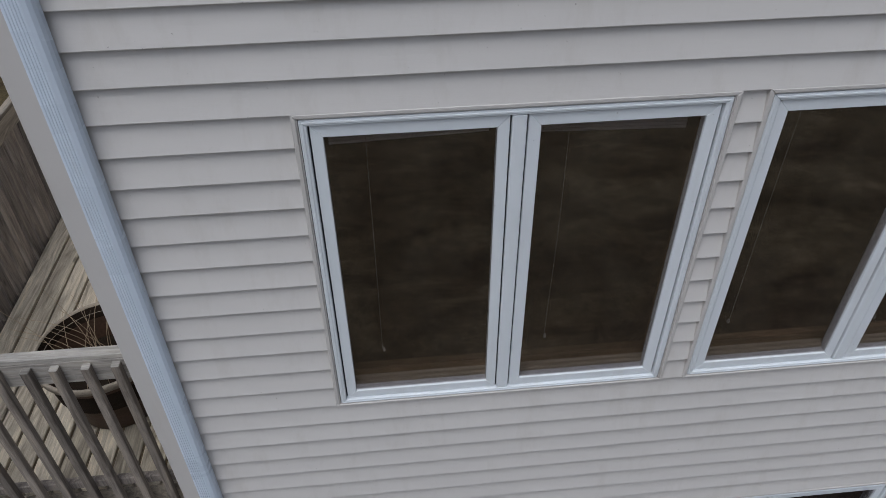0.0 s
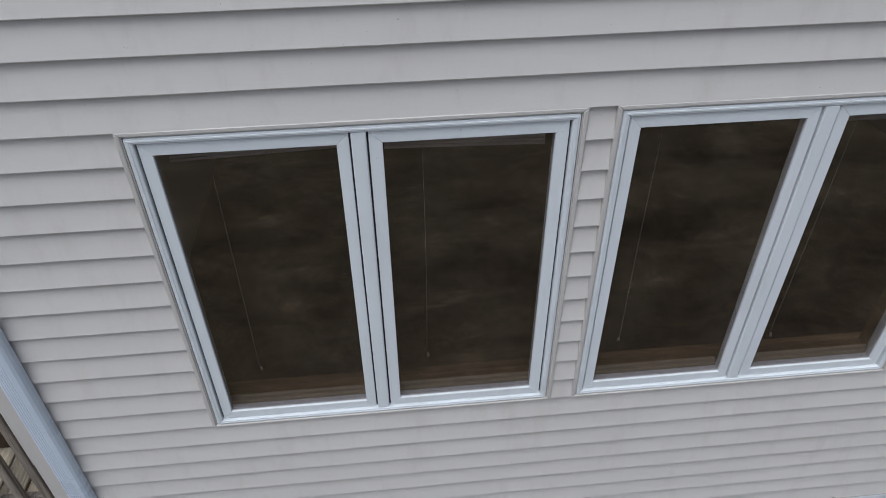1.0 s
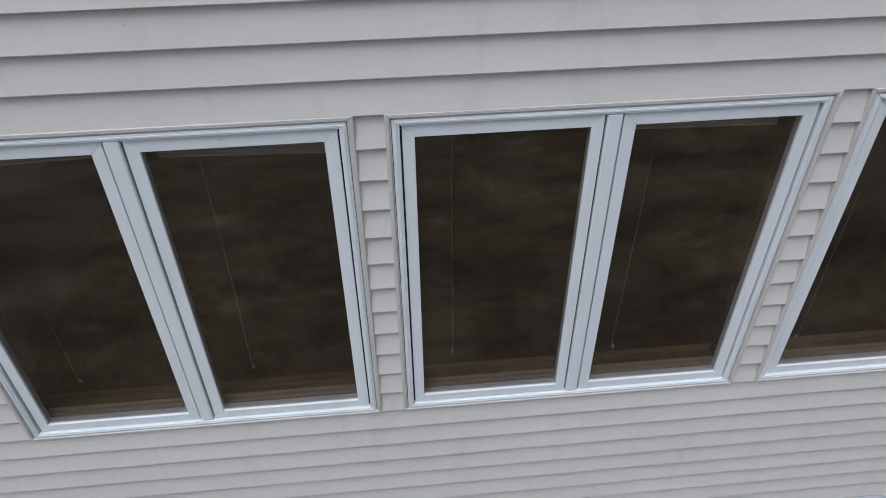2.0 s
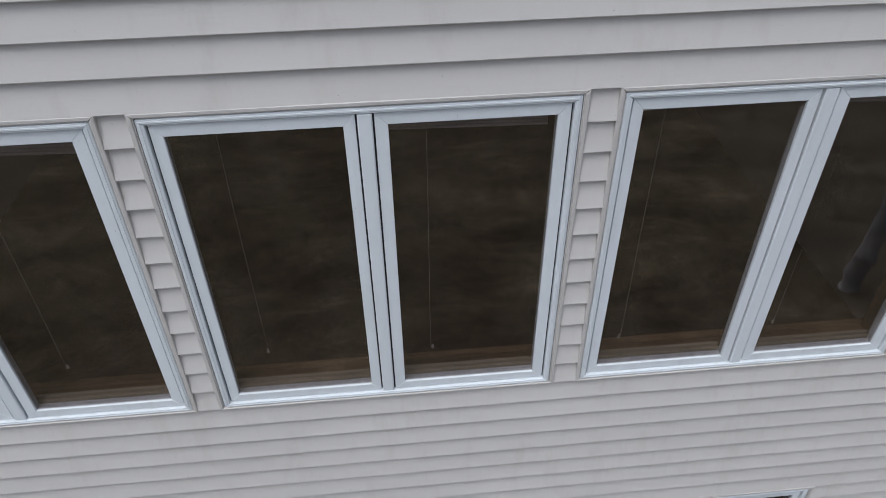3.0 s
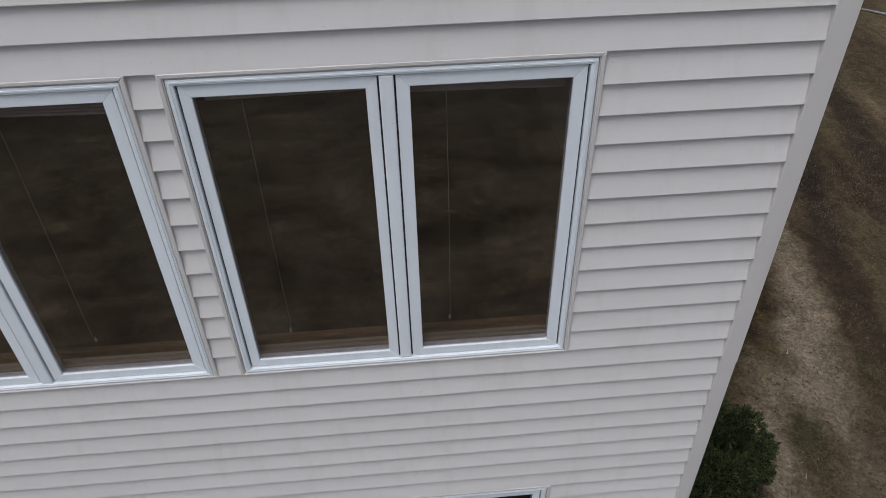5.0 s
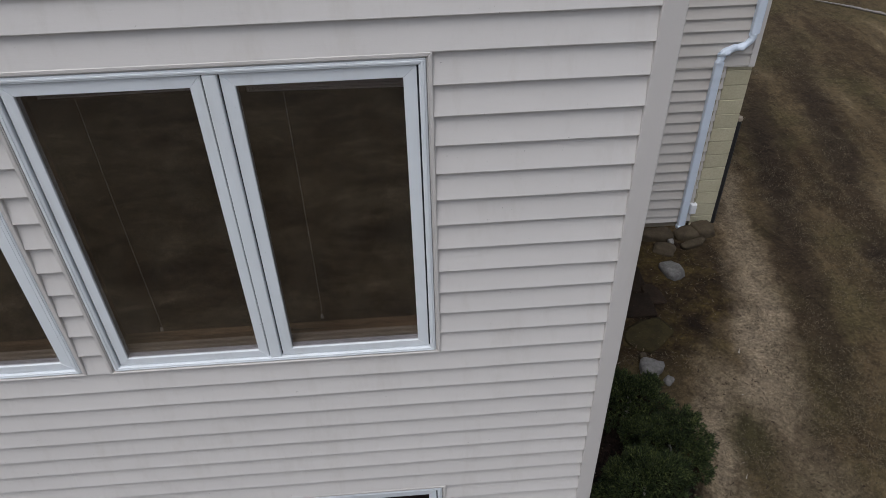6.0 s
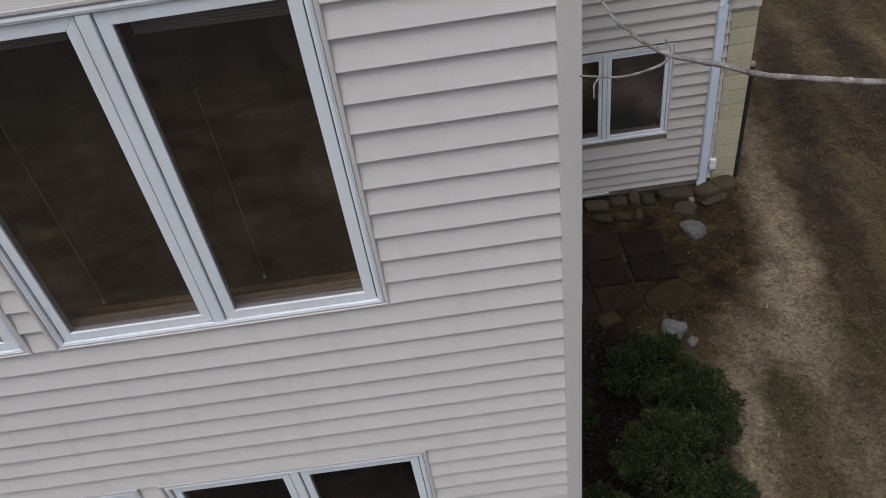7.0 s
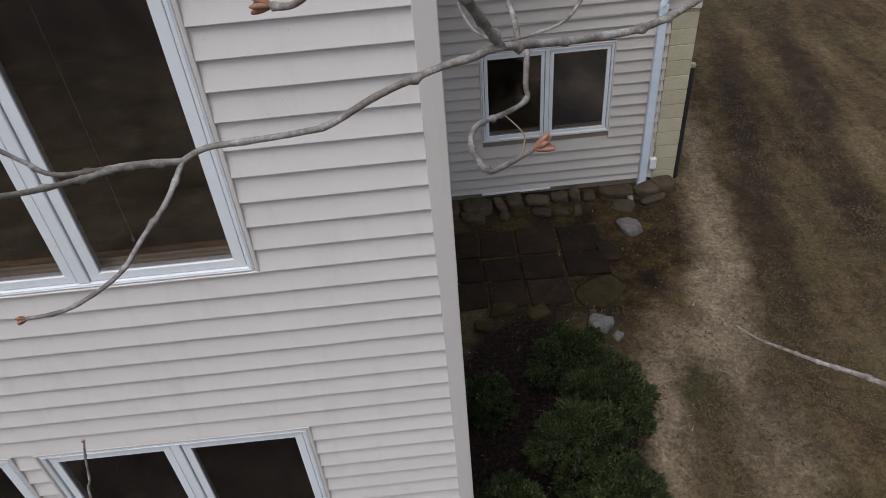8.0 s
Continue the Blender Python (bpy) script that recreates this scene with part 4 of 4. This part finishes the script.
def bud(at, way, size, parent):
    """A few pointed scales round a twig's end."""
    way = Vector(way).normalized()
    bm = bmesh.new()
    q = way.to_track_quat("Z", "Y").to_matrix().to_4x4()
    for k in range(6):
        a = 2 * math.pi * k / 5
        out = 0.0 if k == 5 else 1.0
        off = Vector((math.cos(a), math.sin(a), 0)) * size * 0.34 * out
        long = size * (0.95 + 0.25 * math.sin(k * 2.3))
        tilt = Matrix.Rotation(0.42 * out, 4, Vector((-math.sin(a), math.cos(a), 0)))
        bmesh.ops.create_uvsphere(bm, u_segments=8, v_segments=6, radius=1.0, matrix=Matrix.Translation(at) @ q @ Matrix.Translation(off + Vector((0, 0, size * 0.5))) @ tilt @ Matrix.Diagonal((size * 0.30, size * 0.30, long, 1)))
    return part("bud", bm, BUD, parent, "red-brown leaf bud", True)


limb = part("branch", tube([(7.9, -3.6, 4.9), (7.1, -2.75, 5.3), (6.4, -2.15, 5.45), (5.98, -1.97, 5.47), (5.811, -1.996, 5.459), (5.772, -2.025, 5.453), (5.723, -2.059, 5.45), (5.67, -2.088, 5.458), (5.615, -2.146, 5.484), (5.6, -2.148, 5.481), (5.58, -2.151, 5.478), (5.548, -2.159, 5.47), (5.522, -2.166, 5.46), (5.507, -2.168, 5.458), (5.48, -2.17, 5.457), (5.457, -2.171, 5.456), (5.444, -2.175, 5.452)], [0.030, 0.018, 0.009, 0.0058, 0.0044, 0.0042, 0.0039, 0.0036, 0.0035, 0.0031, 0.0030, 0.0029, 0.0028, 0.0026, 0.0026, 0.0025, 0.0024], 10, 0.22, 2), BARK, tree)
part("twig", tube([(5.444, -2.175, 5.452), (5.421, -2.197, 5.464), (5.411, -2.209, 5.468), (5.396, -2.229, 5.476), (5.386, -2.243, 5.484), (5.377, -2.253, 5.495)], [0.0026, 0.0024, 0.0023, 0.0021, 0.0020, 0.0018], 8, 0.5, 3), BARK, limb)
bud((5.377, -2.253, 5.495), (-0.7, -0.2, 0.3), 0.0044, limb)
part("twig", tube([(5.444, -2.175, 5.452), (5.424, -2.18, 5.456), (5.39, -2.192, 5.461), (5.378, -2.195, 5.472), (5.366, -2.198, 5.485), (5.359, -2.205, 5.485)], [0.0024, 0.0022, 0.0020, 0.0017, 0.0015, 0.0013], 7, 0.3, 4), BARK, limb)
part("twig", tube([(5.444, -2.175, 5.452), (5.436, -2.194, 5.44), (5.425, -2.21, 5.431), (5.415, -2.227, 5.423), (5.395, -2.242, 5.418), (5.377, -2.249, 5.42)], [0.0024, 0.0022, 0.0020, 0.0018, 0.0016, 0.0014], 8, 0.5, 5), BARK, limb)
bud((5.377, -2.249, 5.42), (-0.8, -0.3, 0.1), 0.0028, limb)
part("twig", tube([(5.615, -2.146, 5.484), (5.592, -2.177, 5.527), (5.576, -2.207, 5.562), (5.563, -2.239, 5.591), (5.50, -2.35, 5.72), (5.44, -2.47, 5.87)], [0.0036, 0.0041, 0.0046, 0.0052, 0.0057, 0.0062], 9, 0.14, 6), BARK, limb)
part("twig", tube([(5.635, -2.108, 5.466), (5.631, -2.126, 5.452), (5.631, -2.130, 5.444), (5.619, -2.141, 5.443), (5.598, -2.172, 5.454), (5.593, -2.186, 5.451), (5.595, -2.21, 5.456), (5.596, -2.24, 5.470), (5.600, -2.260, 5.485), (5.611, -2.271, 5.499)], [0.0026, 0.0024, 0.0023, 0.0023, 0.0023, 0.0023, 0.0021, 0.0019, 0.0016, 0.0014], 9, 0.3, 7), BARK, limb)
bud((5.611, -2.271, 5.499), (0.6, -0.1, 0.3), 0.0044, limb)
part("twig", tube([(5.605, -2.272, 5.497), (5.606, -2.271, 5.505), (5.599, -2.271, 5.514)], [0.0006, 0.0005, 0.0003], 6, 0.2, 17), STALK, limb)
part("twig", tube([(5.553, -2.275, 5.63), (5.562, -2.258, 5.585), (5.559, -2.259, 5.579), (5.545, -2.259, 5.567), (5.534, -2.259, 5.559), (5.528, -2.258, 5.556), (5.521, -2.255, 5.556)], [0.0028, 0.0026, 0.0024, 0.0022, 0.0021, 0.0019, 0.0017], 8, 0.5, 8), BARK, limb)
bud((5.521, -2.255, 5.556), (-0.8, 0.1, 0.1), 0.0044, limb)
part("twig", tube([(5.627, -2.125, 5.478), (5.629, -2.092, 5.479), (5.629, -2.072, 5.481), (5.629, -2.041, 5.484), (5.63, -2.013, 5.488), (5.64, -1.93, 5.50)], [0.0026, 0.0025, 0.0024, 0.0024, 0.0023, 0.0022], 8, 0.25, 18), BARK, limb)
second = part("branch", tube([(7.88, -3.5, 5.7), (7.0, -2.7, 5.62), (6.3, -2.1, 5.55), (5.95, -1.85, 5.50), (5.751, -1.825, 5.427), (5.744, -1.839, 5.41), (5.728, -1.855, 5.392), (5.709, -1.867, 5.378), (5.677, -1.874, 5.371), (5.646, -1.875, 5.37), (5.625, -1.867, 5.38), (5.614, -1.853, 5.399)], [0.024, 0.016, 0.009, 0.005] + [0.0030, 0.0028, 0.0027, 0.0025, 0.0023, 0.0021, 0.0020, 0.0018], 8, 0.25, 9), BARK, tree)
third = part("branch", tube([(7.86, -3.5, 6.0), (7.0, -2.75, 5.9), (6.3, -2.2, 5.68), (5.9, -2.02, 5.54), (5.58, -1.94, 5.495), (5.44, -1.867, 5.482), (5.389, -1.843, 5.49), (5.348, -1.824, 5.497)], [0.026, 0.018, 0.010, 0.0062, 0.0046, 0.0040, 0.0036, 0.0032], 8, 0.25, 10), BARK, tree)
part("twig", tube([(5.348, -1.824, 5.497), (5.328, -1.803, 5.505), (5.319, -1.79, 5.512), (5.31, -1.778, 5.518), (5.3, -1.752, 5.534)], [0.0030, 0.0026, 0.0022, 0.0018, 0.0014], 7, 0.4, 11), BARK, third)
part("twig", tube([(5.348, -1.824, 5.497), (5.338, -1.826, 5.49), (5.305, -1.825, 5.484), (5.268, -1.815, 5.486)], [0.0024, 0.0020, 0.0017, 0.0013], 7, 0.3, 12), BARK, third)
part("twig", tube([(5.286, -1.827, 5.489), (5.278, -1.831, 5.483), (5.276, -1.839, 5.473)], [0.0016, 0.0014, 0.0010], 6, 0.2, 13), BARK, third)
part("twig", tube([(5.348, -1.824, 5.497), (5.346, -1.814, 5.509)], [0.0016, 0.0008], 6, 0.2, 16), BARK, third)
bud((5.3, -1.752, 5.534), (-0.3, 0.3, 0.6), 0.0030, third)
fourth = part("branch", tube([(7.95, -3.65, 4.5), (7.1, -2.9, 4.75), (6.5, -2.33, 4.9), (6.26, -2.098, 4.907), (6.116, -1.957, 4.905), (6.061, -1.903, 4.895), (6.021, -1.866, 4.892), (6.002, -1.847, 4.891), (5.98, -1.82, 4.895)], [0.024, 0.015, 0.0085, 0.0066] + [0.0056, 0.0040, 0.0031, 0.0022, 0.0012], 8, 0.3, 14), BARK, tree)
fifth = part("branch", tube([(8.0, -3.7, 4.0), (7.0, -3.1, 4.2), (6.0, -2.5, 4.35), (5.3, -2.1, 4.45), (5.09, -1.99, 4.62), (5.098, -1.959, 4.834), (5.106, -1.951, 4.873), (5.114, -1.945, 4.913), (5.12, -1.941, 4.935)], [0.024, 0.016, 0.010, 0.005, 0.003] + [0.0026, 0.0023, 0.0021, 0.0018], 8, 0.3, 15), BARK, tree)
bud((5.12, -1.941, 4.935), (0, 0.1, 1), 0.0030, fifth)

stick = part("fallen_stick", tube([(14.5, 13.7, GROUND + 0.03), (15.1, 13.2, GROUND + 0.03), (15.8, 12.5, GROUND + 0.03), (16.4, 12.2, GROUND + 0.03)], [0.012, 0.022, 0.03, 0.034], 8, 0.2, 21), BARK, None, "", True)
tagged(stick, "pale bare fallen stick lying on the lawn", "stick")


# ---- block wall of the wing ----
block_wall = tagged(part("block_wall", boxes((8.645, WING_X1 - 0.008, WING_Y + 0.004, WING_Y + 0.165, GROUND - 0.05, 2.335)), MORTAR, None), "cream painted concrete block wall end below the siding", "wall", kind="structure")
rnd = random.Random(2)
z = GROUND - 0.03
while z < 2.32:
    h = min(0.196, 2.333 - z)
    part("block", boxes((8.648, WING_X1 - 0.004, WING_Y - 0.004 + rnd.uniform(-0.001, 0.001), WING_Y + 0.1, z, z + h - 0.006), soft=0.004), BLOCK, block_wall)
    z += 0.2


# ---- clapboard siding, course by course ----
def siding_panel(name, x0, x1, z0, z1, y, material, parent, seed, thick=0.013, wavy=0.0011):
    """One course: its butt stands proud and turns in, its top tucks under the course above."""
    rr = random.Random(seed)
    n = max(2, int((x1 - x0) / 0.35))
    bm = bmesh.new()
    rows = []
    for i in range(n + 1):
        x = x0 + (x1 - x0) * i / n
        dy, dz = rr.uniform(-wavy, wavy), rr.uniform(-wavy, wavy) * 0.7
        prof = [(y + 0.004, z0 + 0.010 + dz), (y - thick + 0.003 + dy, z0 + 0.0012 + dz), (y - thick + 0.0008 + dy, z0 + 0.0012 + dz), (y - thick + dy, z0 + 0.0035 + dz)]
        for u in (0.2, 0.45, 0.7, 0.88, 1.0):
            prof.append((y + 0.001 - (thick + 0.001 - dy) * (1 - u) ** 1.2, z0 + 0.0035 + (z1 + 0.008 - z0) * u + dz * (1 - u)))
        rows.append([bm.verts.new((x, a, b)) for a, b in prof])
    for r0, r1 in zip(rows, rows[1:]):
        for k in range(len(r0) - 1):
            bm.faces.new((r0[k], r1[k], r1[k + 1], r0[k + 1]))
    for r in (rows[0], rows[-1]):
        back = bm.verts.new((r[-1].co.x, y + 0.013, r[-1].co.z))
        bm.faces.new(r + [back])
    return part(name, bm, material, parent)


def clad(parent, x0, x1, z_low, z_high, lap, course, y, holes, material, seams, seed, thick=0.0225):
    k = math.ceil((lap - z_low) / course)
    z = lap - k * course
    while z < z_high - 0.01:
        a, b = max(z, z_low), min(z + course, z_high)
        spans = [(x0, x1)]
        for hx0, hx1, hz0, hz1 in holes:
            # courses that only graze a window's trim run on behind it
            if min(b, hz1) - max(a, hz0) > 0.25 * course:
                spans = [s for p0, p1 in spans for s in ((p0, min(p1, hx0 + 0.008)), (max(p0, hx1 - 0.008), p1)) if s[1] - s[0] > 0.01]
        cut = next((sx for sz, sx in seams if a < sz < b), None)
        for s0, s1 in spans:
            ends = [s0, cut, s1] if cut and s0 + 0.3 < cut < s1 - 0.3 else [s0, s1]
            for i, (p, q) in enumerate(zip(ends, ends[1:])):
                over = 0.02 if i + 2 < len(ends) else 0
                siding_panel("siding_panel", p, q + over, a, b, y - (0.0012 if over else 0), material, parent, seed, thick)
                seed += 1
        z += course


clad(wall_south, X0 + 0.07, X1 - 0.084, GROUND, TOP, LAP0, COURSE, 0.0, [outline(w) for w in UPPER + LOWER], SIDING, [(2.88, 2.774), (2.75, 2.764), (3.15, 0.51), (3.39, 1.918), (3.27, 1.922)], 1000)
clad(wall_wing, X1 - 0.028, 8.635, 0.02, 2.335, 0.417, 0.149, WING_Y, [outline(WING_WINDOW)], SIDING_SHADED, [], 3000, 0.031)
clad(wall_wing, X1 - 0.028, WING_X1 - 0.07, 2.34, 5.2, 0.417, 0.149, WING_Y, [], SIDING_SHADED, [(3.2, 7.6), (3.05, 7.62)], 4000, 0.031)
